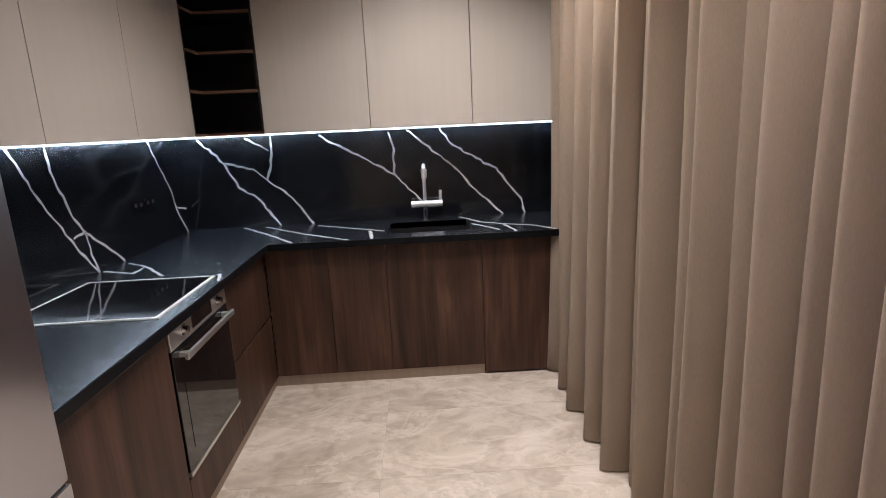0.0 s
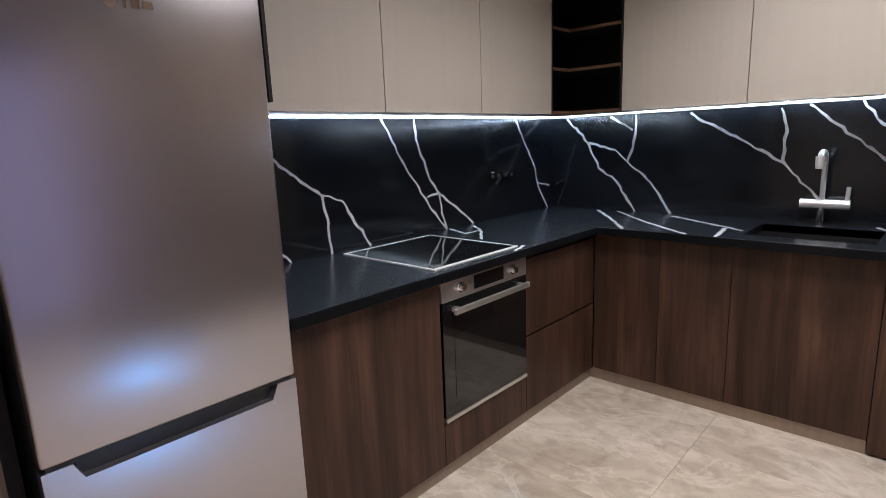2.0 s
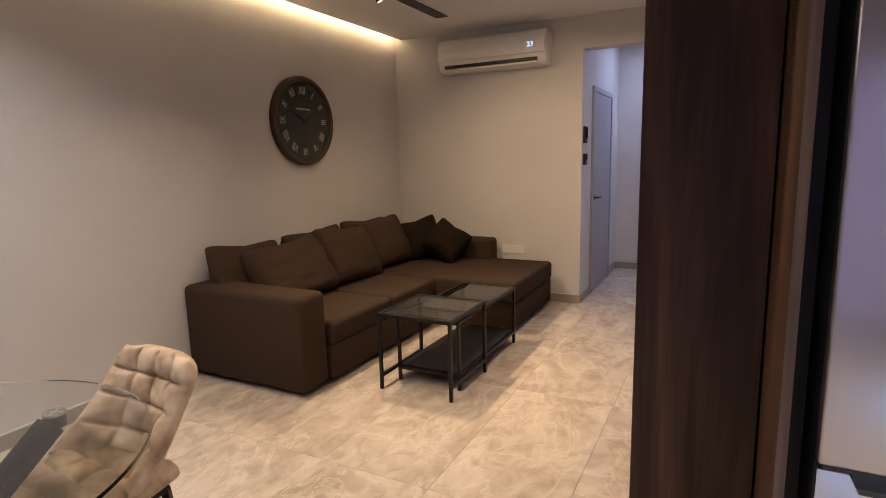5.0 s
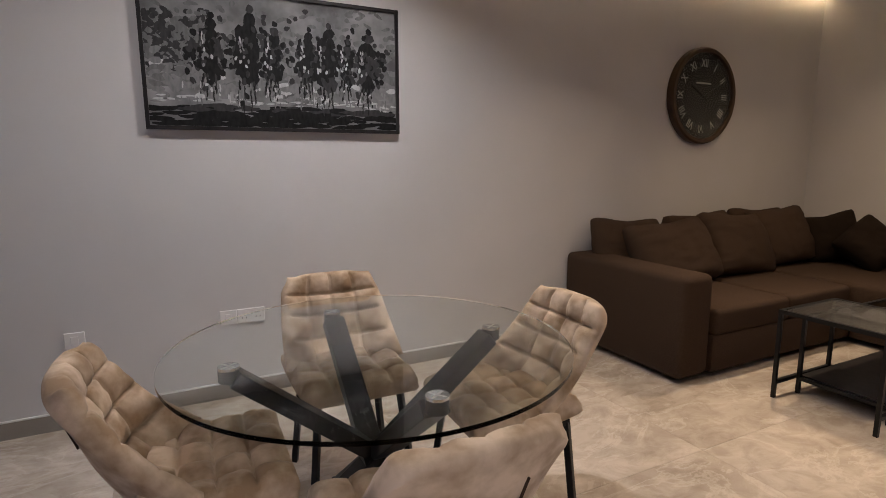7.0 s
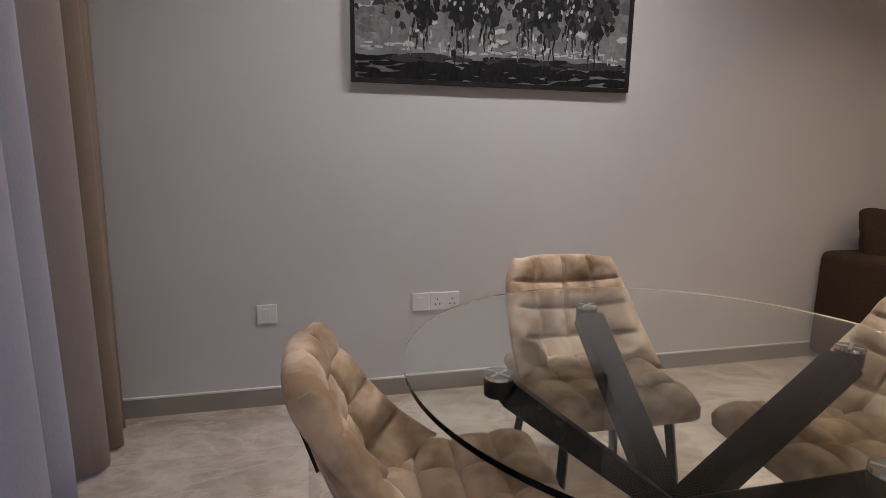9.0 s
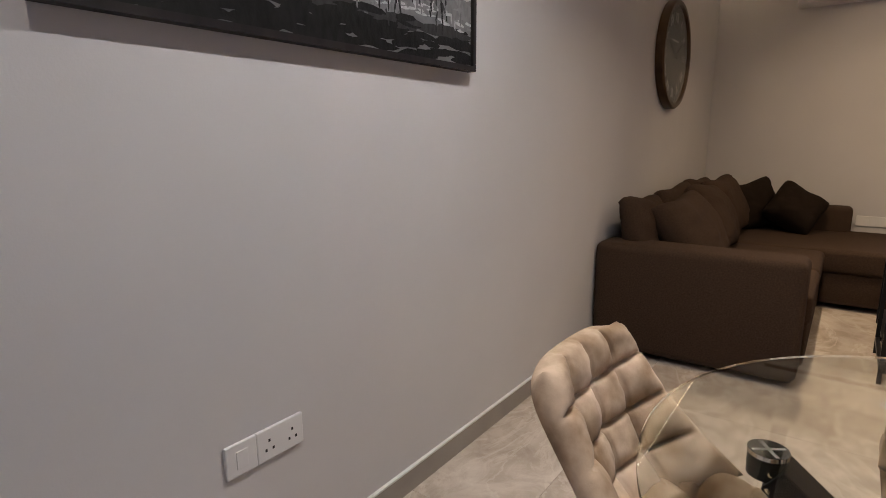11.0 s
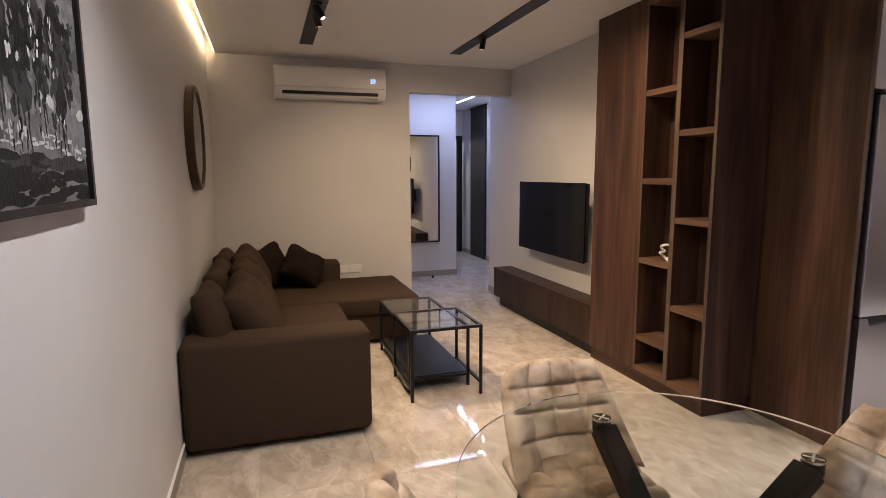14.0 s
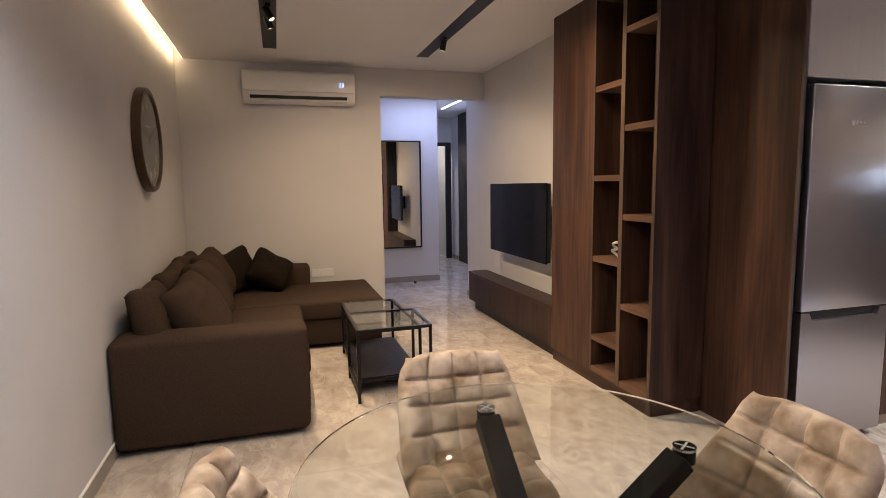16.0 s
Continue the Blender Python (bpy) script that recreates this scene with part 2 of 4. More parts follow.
MIRROR = material("mirror_silver", (0.86, 0.87, 0.88), 0.02, 1.0)
LED_WHITE = material("led_strip", (0.66, 0.82, 1.0), glow=92)
LED_WARM = material("led_warm", (1.0, 0.74, 0.42), glow=6)
LED_COVE = material("led_cove", (1.0, 0.74, 0.42), glow=17)
LED_COOL = material("led_cool", (0.80, 0.86, 1.0), glow=9)
BRASS = material("aged_bronze", (0.055, 0.032, 0.018), 0.38, 0.6, second=(0.09, 0.055, 0.03), scale=(14, 14, 14))
CLOCK_FACE = material("black_clock_face", (0.014, 0.013, 0.012), 0.5, second=(0.022, 0.020, 0.018), scale=(9, 9, 9))
CLOCK_FACE.node_tree.nodes["Principled BSDF"].inputs["Specular IOR Level"].default_value = 0.1
SILVER_PAINT = material("silver_numerals", (0.40, 0.38, 0.34), 0.4)
GREY_DOOR = material("grey_door_paint", (0.30, 0.30, 0.33), 0.45, second=(0.33, 0.33, 0.36), scale=(20, 20, 1))
DISPLAY = material("blue_digits", (0.40, 0.58, 1.0), glow=1.6)

# ---- building blocks ----
PLACE = {}


def box(bm, x0, x1, y0, y1, z0, z1, bevel=0.0, segments=2):
    m = Matrix.Translation(((x0 + x1) / 2, (y0 + y1) / 2, (z0 + z1) / 2)) @ Matrix.Diagonal((abs(x1 - x0), abs(y1 - y0), abs(z1 - z0), 1))
    r = bmesh.ops.create_cube(bm, size=1, matrix=m)
    if bevel:
        edges = {e for v in r["verts"] for e in v.link_edges}
        bmesh.ops.bevel(bm, geom=list(edges), offset=bevel, segments=segments, affect="EDGES", profile=0.5)
    return bm


def boxes(*rows, bevel=0.0):
    bm = bmesh.new()
    for r in rows:
        box(bm, *r, bevel=bevel)
    return bm


def bar(bm, a, b, r0, r1=None, sides=12, caps=True):
    """A round bar from a to b."""
    a, b = Vector(a), Vector(b)
    m = Matrix.Translation((a + b) / 2) @ (b - a).to_track_quat("Z", "Y").to_matrix().to_4x4()
    bmesh.ops.create_cone(bm, cap_ends=caps, segments=sides, radius1=r0, radius2=r0 if r1 is None else r1, depth=(b - a).length, matrix=m)
    return bm


def square_bar(bm, a, b, w, h, bevel=0.003):
    """A square bar from a to b."""
    a, b = Vector(a), Vector(b)
    m = Matrix.Translation((a + b) / 2) @ (b - a).to_track_quat("Z", "Y").to_matrix().to_4x4() @ Matrix.Diagonal((w, h, (b - a).length, 1))
    r = bmesh.ops.create_cube(bm, size=1, matrix=m)
    if bevel:
        bmesh.ops.bevel(bm, geom=list({e for v in r["verts"] for e in v.link_edges}), offset=bevel, segments=2, affect="EDGES", profile=0.5)
    return bm


def mesh(name, bm, mat, smooth=False):
    data = bpy.data.meshes.new(name)
    bmesh.ops.recalc_face_normals(bm, faces=bm.faces[:])
    if smooth:
        for f in bm.faces:
            f.smooth = True
        if smooth != "all":
            for e in bm.edges:
                if len(e.link_faces) == 2 and e.calc_face_angle(0) > 0.7:
                    e.smooth = False
    bm.to_mesh(data)
    bm.free()
    data.materials.append(mat)
    return data


def part(name, bm, mat, parent=None, label="", smooth=False):
    """One mesh in world metres, under a thing or a part."""
    ob = new(name, mesh(name, bm, mat, smooth))
    PLACE[ob] = Matrix()
    if parent:
        ob.parent = parent
        ob.matrix_parent_inverse = PLACE[parent].inverted()
    return tagged(ob, label)


def thing(name, at, label, category, group=""):
    ob = new(name)
    ob.empty_display_size = 0.1
    ob.matrix_basis = Matrix.Translation(at)
    PLACE[ob] = ob.matrix_basis.copy()
    return tagged(ob, label, category, group)


def structure(name, bm, mat, label, category, smooth=False):
    return tagged(part(name, bm, mat, smooth=smooth), label, category, kind="structure")


# ---- the shell: x to the kitchen's window, y to the kitchen's back wall ----
S, W, N, TVW, EAST, KW, KE = -3.28, -4.265, 3.56, 0.02, 2.5, -1.02, 1.72
TOP = 2.95
structure("wall_south", boxes((-4.42, 2.65, S - 0.15, S, 0, TOP)), PAINT, "smooth light grey painted plaster wall behind the sofa", "wall")
structure("wall_west", boxes((W - 0.15, W, S, -1.215, 0, TOP), (W - 0.15, W, -1.215, TVW, 2.46, TOP)), PAINT, "plain painted wall with a wide opening to the hall", "wall")
structure("wall_north", boxes((-4.9, KW - 0.12, TVW, 0.17, 0, TOP)), PAINT, "plain painted wall that carries the television", "wall")
structure("wall_kitchen_west", boxes((KW - 0.12, KW, 0.17, N, 0, TOP)), PAINT, "painted kitchen wall behind the hob counter", "wall")
structure("wall_kitchen_north", boxes((KW - 0.12, KE + 0.15, N, N + 0.15, 0, TOP)), PAINT, "painted kitchen wall behind the sink counter", "wall")
structure("wall_kitchen_east", boxes((KE, KE + 0.15, 1.2, N, 0, TOP), (KE + 0.15, EAST + 0.15, 1.2, 1.35, 0, TOP)), PAINT, "painted wall behind the kitchen curtain", "wall")
structure("wall_east", boxes((EAST, EAST + 0.15, S, -2.9, 0, TOP), (EAST, EAST + 0.15, -2.9, 1.2, 2.4, TOP)), PAINT, "painted wall over the glazed balcony door", "wall")
structure("wall_hall_south", boxes((-6.2, W - 0.15, -1.37, -1.22, 0, TOP)), PAINT, "white painted hall wall with the entrance door", "wall")
structure("wall_hall_west", boxes((-8.75, -6.2, -1.37, 0.005, 0, TOP)), PAINT, "white painted hall wall with a tall mirror", "wall")
structure("wall_hall_north", boxes((-9.6, -4.9, 1.0, 1.15, 0, TOP), (-4.9, -4.75, 0.17, 1.0, 0, TOP)), PAINT, "white painted corridor wall with a dark door", "wall")
structure("wall_corridor_end", boxes((-8.75, -8.6, 0.005, 0.22, 0, TOP), (-8.75, -8.6, 0.22, 1.0, 2.25, TOP)), PAINT, "white painted wall at the corridor's end", "wall")
structure("wall_far_room", boxes((-9.75, -9.6, -1.37, 1.15, 0, TOP), (-9.6, -8.75, -1.37, -1.22, 0, TOP)), PAINT, "plain wall of the room past the corridor", "wall")
structure("ceiling", boxes((W, EAST, -3.195, TVW, CEIL, CEIL + 0.05), (KW, EAST, TVW, 1.2, CEIL, CEIL + 0.05), (KW, KE, 1.2, N, CEIL, CEIL + 0.05), (-9.6, W, -1.22, 1.0, CEIL + 0.02, CEIL + 0.06), (W, EAST, S, -3.0, TOP, TOP + 0.05)), CEILING_PAINT, "white plasterboard ceiling with a light cove along the wall", "ceiling")
floor = structure("floor", boxes((-9.75, 2.65, S - 0.15, N + 0.15, -0.1, -0.004)), GROUT, "beige marble-look porcelain floor in large polished tiles", "floor")

SKIRT_H = 0.085
structure("baseboard", boxes((W + 0.012, 2.49, S, S + 0.012, 0, SKIRT_H), (W, W + 0.012, S + 0.012, -1.215, 0, SKIRT_H), (-6.2, -5.70, -1.22, -1.208, 0, SKIRT_H), (-4.70, W - 0.002, -1.22, -1.208, 0, SKIRT_H),
    (-6.2, -6.188, -1.208, 0.017, 0, SKIRT_H), (-8.6, -6.2, 0.005, 0.017, 0, SKIRT_H), (-7.38, -4.9, 0.988, 1.0, 0, SKIRT_H), (-8.6, -8.1, 0.988, 1.0, 0, SKIRT_H), (-4.9, -4.3, TVW - 0.012, TVW, 0, SKIRT_H)), SKIRT, "low grey tile skirting along the walls", "baseboard")

structure("trim", boxes((W + 0.012, 2.49, S + 0.0005, S + 0.0135, SKIRT_H, SKIRT_H + 0.007), (W + 0.0005, W + 0.0135, S + 0.0135, -1.215, SKIRT_H, SKIRT_H + 0.007)), WHITE_PLASTIC, "thin white bead along the top of the skirting", "trim")

# glazed balcony door behind the dining curtain
glazing = tagged(thing("window_1", (EAST + 0.05, -0.85, 0), "dark-framed glazed sliding balcony door behind the curtain", "window"), kind="structure")
for y in (-2.9, -1.55, -0.2, 1.15):
    part("window_frame", boxes((EAST + 0.03, EAST + 0.09, y, y + 0.05, 0, 2.4), bevel=0.003), BLACK_METAL, glazing)
part("window_frame", boxes((EAST + 0.03, EAST + 0.09, -2.85, 1.15, 2.35, 2.4), (EAST + 0.03, EAST + 0.09, -2.85, 1.15, 0, 0.05)), BLACK_METAL, glazing)
for y in (-2.85, -1.5, -0.15):
    pane = part("pane", boxes((EAST + 0.055, EAST + 0.063, y, y + 1.3, 0.05, 2.35)), CLEAR, glazing)
    pane.visible_shadow = False
# unseen screen added outside the glass, dark blue in place of dusk
structure("backdrop", boxes((EAST + 0.9, EAST + 1.0, -4.5, 2.2, -0.1, 3.2)), material("dusk_backdrop", (0.05, 0.06, 0.09), 0.9, second=(0.07, 0.08, 0.11), scale=(2, 2, 2)), "unseen backdrop past the glazing, dusk put into its dark blue", "backdrop")
# light cove over the sofa wall
cove = tagged(thing("cove_light", (-0.9, -3.2, CEIL), "warm LED strip hidden in the ceiling cove", "led strip"))
part("strip", boxes((W + 0.05, 2.4, -3.20, -3.196, CEIL + 0.005, CEIL + 0.045)), LED_COVE, cove)

# ---- kitchen ----
FX, FY = -0.355, 2.93          # faces of the base units
CTOP, UB = 0.93, 1.56          # worktop, underside of the wall units


def front_panel(name, rows, mat, parent, label=""):
    return part(name, boxes(*rows, bevel=0.0015), mat, parent, label)


def base_unit(y0, y1, splits, label):
    """A base unit on the hob wall with fronts between the heights in splits."""
    u = thing("base_cabinet", ((KW + FX) / 2, (y0 + y1) / 2, 0.1), label, "cabinet", "kitchen base cabinets")
    part("body", boxes((KW + 0.012, FX - 0.022, y0 + 0.001, y1 - 0.001, 0.1, CTOP - 0.042)), BLACK_WOOD, u)
    for a, b in zip(splits, splits[1:]):
        front_panel("drawer_front" if len(splits) > 2 else "door", [(FX - 0.02, FX, y0 + 0.002, y1 - 0.002, a, b - (0.012 if len(splits) > 2 else 0.004))], WALNUT, u)
    return u


base_unit(0.93, 1.625, (0.07, CTOP - 0.045), "dark walnut base cabinet door beside the oven")
base_unit(2.235, FY - 0.002, (0.07, 0.475, CTOP - 0.06), "dark walnut kitchen drawers in the corner")
oven_box = base_unit(1.625, 2.235, (0.07, 0.262), "dark walnut housing with a drawer under the oven")


def sink_unit(x0, x1, z0, label):
    u = thing("base_cabinet", ((x0 + x1) / 2, (FY + N) / 2, 0.1), label, "cabinet", "kitchen base cabinets")
    part("body", boxes((x0 + 0.001, x1 - 0.001, FY + 0.022, N - 0.015, 0.1, 0.72)), BLACK_WOOD, u)
    front_panel("door", [(x0 + 0.0015, x1 - 0.0015, FY, FY + 0.02, z0, CTOP - 0.045)], WALNUT, u)


for a, b in ((FX + 0.002, 0.02), (0.02, 0.37), (0.37, 0.955)):
    sink_unit(a, b, 0.07, "dark walnut base cabinet under the sink worktop")
sink_unit(0.955, 1.56, 0.012, "dark walnut dishwasher front reaching lower than its neighbours")
plinth = thing("plinth", (0.3, FY + 0.06, 0), "brown satin metal plinth strip under the base cabinets", "plinth")
part("strip", boxes((FX - 0.02, 0.953, FY + 0.012, FY + 0.026, 0, 0.068)), PLINTH_METAL, plinth)
part("strip", boxes((FX - 0.034, FX - 0.02, 0.95, FY + 0.012, 0, 0.068)), PLINTH_METAL, plinth)

# worktop with a cut-out for the sink
SX0, SX1, SY0, SY1 = 0.385, 0.905, 3.01, 3.40
WX, WY = -0.315, 2.872
top = thing("worktop", (0, 3.2, CTOP - 0.04), "black quartz worktop with white veins in an L along two walls", "worktop")
for row in ((KW + 0.012, WX, 0.925, WY), (KW + 0.012, SX0, WY, N - 0.012), (SX1, 1.6, WY, N - 0.012), (SX0, SX1, WY, SY0), (SX0, SX1, SY1, N - 0.012)):
    part("slab", boxes((*row, CTOP - 0.04, CTOP)), STONE_TOP, top)
# front edges in the shaded copy of the stone
for row in ((WX, WX + 0.008, 0.925, WY - 0.008), (WX, 1.6, WY - 0.008, WY)):
    part("edge", boxes((*row, CTOP - 0.04, CTOP + 0.0005), bevel=0.003), SHADED_EDGE, top, "front edge, shade put into its darker stone")
splash = thing("backsplash", (0, N, CTOP), "black quartz splashback with branching white veins", "backsplash")
part("panel", boxes((KW, KW + 0.012, 0.92, N, CTOP - 0.04, UB + 0.02)), STONE, splash)
part("panel", boxes((KW + 0.012, 1.6, N - 0.012, N, CTOP - 0.04, UB + 0.02)), STONE, splash)
part("panel", boxes((1.6, 1.612, 2.9, N - 0.001, CTOP - 0.04, UB + 0.02)), STONE, splash)


def vein(points, normal, parent, width=0.011):
    """A white vein in the stone through the points, a thin wavering inlay."""
    rnd = random.Random(len(points) + int(1000 * abs(points[0][0]) + 777 * abs(points[0][1])))
    line = []
    for a, b in zip(points, points[1:]):
        a, b = Vector(a), Vector(b)
        n = max(2, int((b - a).length / 0.03))
        for i in range(n):
            line.append(a.lerp(b, i / n) + Vector([rnd.uniform(-0.006, 0.006) for _ in range(3)]))
    line.append(Vector(points[-1]))
    k = Vector(normal)
    flat = [p - k * (p - Vector(points[0])).dot(k) for p in line]
    bm, rows = bmesh.new(), []
    for i, p in enumerate(flat):
        d = (flat[min(i + 1, len(flat) - 1)] - flat[max(i - 1, 0)]).normalized()
        s = d.cross(k) * width * 0.5 * rnd.uniform(0.55, 1.25)
        rows.append((bm.verts.new(p + s), bm.verts.new(p - s), bm.verts.new(p - s - k * 0.002), bm.verts.new(p + s - k * 0.002)))
    for a, b in zip(rows, rows[1:]):
        for i in range(4):
            bm.faces.new((a[i], b[i], b[(i + 1) % 4], a[(i + 1) % 4]))
    return part("vein", bm, VEIN, parent)



for line in (((-0.89, 1.54), (-0.73, 1.38), (-0.65, 1.21), (-0.53, 1.13), (-0.39, 0.93)), ((-0.73, 1.38), (-0.54, 1.33), (-0.45, 1.25), (-0.29, 1.12), (-0.16, 0.93)),
             ((-0.57, 1.54), (-0.42, 1.45)), ((-0.40, 1.55), (-0.41, 1.35), (-0.45, 1.25)), ((-0.07, 1.54), (0.03, 1.47), (0.21, 1.38), (0.43, 1.24), (0.61, 1.05)),
             ((0.40, 1.54), (0.43, 1.41), (0.43, 1.24)), ((0.53, 1.55), (0.65, 1.44), (0.88, 1.25), (0.97, 1.13), (1.18, 0.93)), ((0.75, 1.55), (0.84, 1.43), (1.14, 1.25), (1.31, 1.03), (1.34, 0.93))):
    vein([(x, N - 0.0135, z) for x, z in line], (0, -1, 0), splash, 0.014)
for line in (((3.09, 1.55), (3.20, 1.39), (3.32, 1.23), (3.35, 1.11), (3.48, 0.93)), ((3.35, 1.12), (3.50, 1.09)), ((1.93, 1.57), (2.09, 1.31), (2.28, 1.06), (2.40, 0.93)),
             ((2.17, 1.57), (2.18, 1.45), (2.27, 1.23), (2.35, 1.14), (2.50, 1.04), (2.64, 0.93)), ((2.35, 1.14), (2.25, 1.13)), ((2.35, 1.14), (2.36, 1.03), (2.40, 0.93)),
             ((1.22, 1.47), (1.43, 1.30), (1.56, 1.21), (1.67, 1.17), (1.83, 0.93)), ((1.56, 1.21), (1.58, 1.08), (1.59, 0.93)), ((1.22, 1.08), (1.30, 1.00), (1.37, 0.93))):
    vein([(KW + 0.0135, y, z) for y, z in line], (1, 0, 0), splash, 0.013)
for line in (((-0.63, 3.50), (-0.38, 3.19), (-0.17, 2.88)), ((-0.48, 3.50), (-0.17, 3.17), (0.16, 2.88)), ((-0.11, 3.44), (0.16, 3.26), (0.36, 3.11)), ((0.27, 3.14), (0.30, 2.88)),
             ((0.87, 3.50), (0.99, 3.25), (1.12, 3.15), (1.16, 2.88)), ((0.93, 3.20), (1.07, 2.95)), ((1.09, 3.16), (1.29, 3.05), (1.40, 2.88)), ((-0.99, 2.41), (-0.81, 2.33), (-0.82, 2.47), (-0.63, 2.25)),
             ((-0.94, 2.57), (-0.82, 2.47)), ((-0.36, 2.22), (-0.32, 2.10)), ((-0.93, 1.22), (-0.83, 1.16), (-0.80, 1.13))):
    vein([(x, y, CTOP + 0.0012) for x, y in line], (0, 0, 1), top, 0.018)

# hob
hob = thing("induction_hob", (-0.66, 1.905, CTOP), "black glass induction hob with a pale metal rim", "hob")
part("rim", boxes((-0.945, -0.362, 1.61, 1.622, CTOP, CTOP + 0.005), (-0.945, -0.368, 2.178, 2.19, CTOP, CTOP + 0.005), (-0.945, -0.933, 1.622, 2.178, CTOP, CTOP + 0.005), (-0.380, -0.368, 1.622, 2.178, CTOP, CTOP + 0.005)), WHITE_PLASTIC, hob, "pale metal rim")
part("glass", boxes((-0.933, -0.380, 1.622, 2.178, CTOP, CTOP + 0.004)), BLACK_GLASS, hob)

# oven
oven = thing("oven", (-0.5, 1.93, 0.262), "built-in steel and black glass oven under the hob", "oven")
part("body", boxes((KW + 0.05, FX - 0.012, 1.632, 2.228, 0.266, CTOP - 0.046)), BLACK_PLASTIC, oven)
control = part("control_panel", boxes((FX - 0.012, FX + 0.006, 1.632, 2.228, 0.79, CTOP - 0.048), bevel=0.002), ALUMINIUM, oven)
part("display", boxes((FX + 0.006, FX + 0.008, 1.835, 2.045, 0.808, 0.868)), BLACK_GLASS, control)
for y in (1.745, 2.115):
    bm = bmesh.new()
    bar(bm, (FX + 0.006, y, 0.838), (FX + 0.012, y, 0.838), 0.023, sides=24)
    bar(bm, (FX + 0.012, y, 0.838), (FX + 0.03, y, 0.838), 0.017, 0.015, sides=24)
    part("knob", bm, CHROME, control, smooth=True)
door = part("door", boxes((FX - 0.012, FX + 0.006, 1.632, 2.228, 0.286, 0.784), bevel=0.002), BLACK_GLASS, oven)
part("window", boxes((FX + 0.006, FX + 0.0075, 1.70, 2.16, 0.36, 0.64)), BLACK_GLASS, door)
part("trim", boxes((FX - 0.012, FX + 0.009, 1.632, 2.228, 0.266, 0.284), bevel=0.001), ALUMINIUM, oven)
bm = bmesh.new()
box(bm, FX + 0.036, FX + 0.052, 1.665, 2.195, 0.742, 0.768, bevel=0.004)
for y in (1.70, 2.16):
    box(bm, FX + 0.006, FX + 0.038, y - 0.012, y + 0.012, 0.746, 0.764)
part("handle", bm, ALUMINIUM, door)

# sink and tap
sink = thing("sink", (0.64, 3.2, 0.75), "black composite undermount sink bowl", "sink")
bm = boxes((SX0, SX1, SY0, SY1, 0.735, 0.745), (SX0 - 0.008, SX0, SY0, SY1, 0.735, CTOP - 0.003), (SX1, SX1 + 0.008, SY0, SY1, 0.735, CTOP - 0.003), (SX0, SX1, SY0 - 0.008, SY0, 0.735, CTOP - 0.003), (SX0, SX1, SY1, SY1 + 0.008, 0.735, CTOP - 0.003))
part("bowl", bm, BLACK_PLASTIC, sink)
bm = bmesh.new()
bar(bm, (0.64, 3.2, 0.745), (0.64, 3.2, 0.75), 0.045, sides=24)
part("drain", bm, CHROME, sink)
tap = thing("kitchen_tap", (0.63, 3.47, CTOP), "chrome mixer tap with a tall upturned spout", "tap")
bm = bmesh.new()
bar(bm, (0.63, 3.47, CTOP), (0.63, 3.47, CTOP + 0.012), 0.03, sides=20)
bar(bm, (0.63, 3.47, CTOP + 0.01), (0.63, 3.47, CTOP + 0.11), 0.017, sides=20)
part("base", bm, CHROME, tap, smooth=True)
bm = bmesh.new()
bar(bm, (0.535, 3.47, 1.04), (0.75, 3.47, 1.04), 0.024, sides=20)
part("body", bm, PAD_STEEL, tap, smooth=True)
bm = bmesh.new()
bar(bm, (0.735, 3.47, 1.05), (0.738, 3.47, 1.13), 0.010, sides=12)
part("lever", bm, PAD_STEEL, tap, smooth=True)
bm = bmesh.new()
bar(bm, (0.63, 3.47, 1.04), (0.63, 3.47, 1.26), 0.0125, sides=16)
pts = [Vector((0.63, 3.47 - 0.09 * (1 - math.cos(a)), 1.26 + 0.05 * math.sin(a))) for a in [i * math.pi / 10 for i in range(9)]]
for a, b in zip(pts, pts[1:]):
    bar(bm, a, b, 0.0125, sides=16)
bar(bm, pts[-1], pts[-1] + Vector((0, -0.005, -0.06)), 0.020, 0.017, sides=16)
part("spout", bm, PAD_STEEL, tap, smooth=True)

# wall units
UX, UY = -0.68, 3.20


def wall_unit(x0, x1, y0, y1, side, label="cream lacquered wall cabinet with a plain handleless door"):
    u = thing("wall_cabinet", ((x0 + x1) / 2, (y0 + y1) / 2, UB), label, "cabinet", "kitchen wall cabinets")
    if side == "x":
        part("body", boxes((x0 + 0.012, x1 - 0.02, y0 + 0.001, y1 - 0.001, UB + 0.004, CEIL - 0.003)), CREAM, u)
        part("door", boxes((x1 - 0.019, x1, y0 + 0.002, y1 - 0.002, UB, CEIL - 0.004), bevel=0.0015), CREAM, u)
    else:
        part("body", boxes((x0 + 0.001, x1 - 0.001, y0 + 0.02, y1 - 0.012, UB + 0.004, CEIL - 0.003)), CREAM, u)
        part("door", boxes((x0 + 0.002, x1 - 0.002, y0, y0 + 0.019, UB, CEIL - 0.004), bevel=0.0015), CREAM, u)


for a, b in ((0.937, 1.685), (1.685, 2.335), (2.335, 3.0)):
    wall_unit(KW, UX, a, b, "x")
for a, b in ((-0.340, 0.316), (0.316, 0.952), (0.952, 1.61)):
    wall_unit(a, b, UY, N, "y")
corner = thing("corner_shelf", (-0.8, 3.4, UB), "dark open corner shelf with light-edged L-shaped boards", "shelf")
for row in ((KW + 0.012, KW + 0.03, 3.001, N - 0.012), (KW + 0.03, -0.341, N - 0.03, N - 0.012), (KW + 0.03, UX, 3.001, 3.012), (-0.352, -0.341, UY, N - 0.03)):
    part("back_panel", boxes((*row, UB, CEIL - 0.003)), BLACK_WOOD, corner)
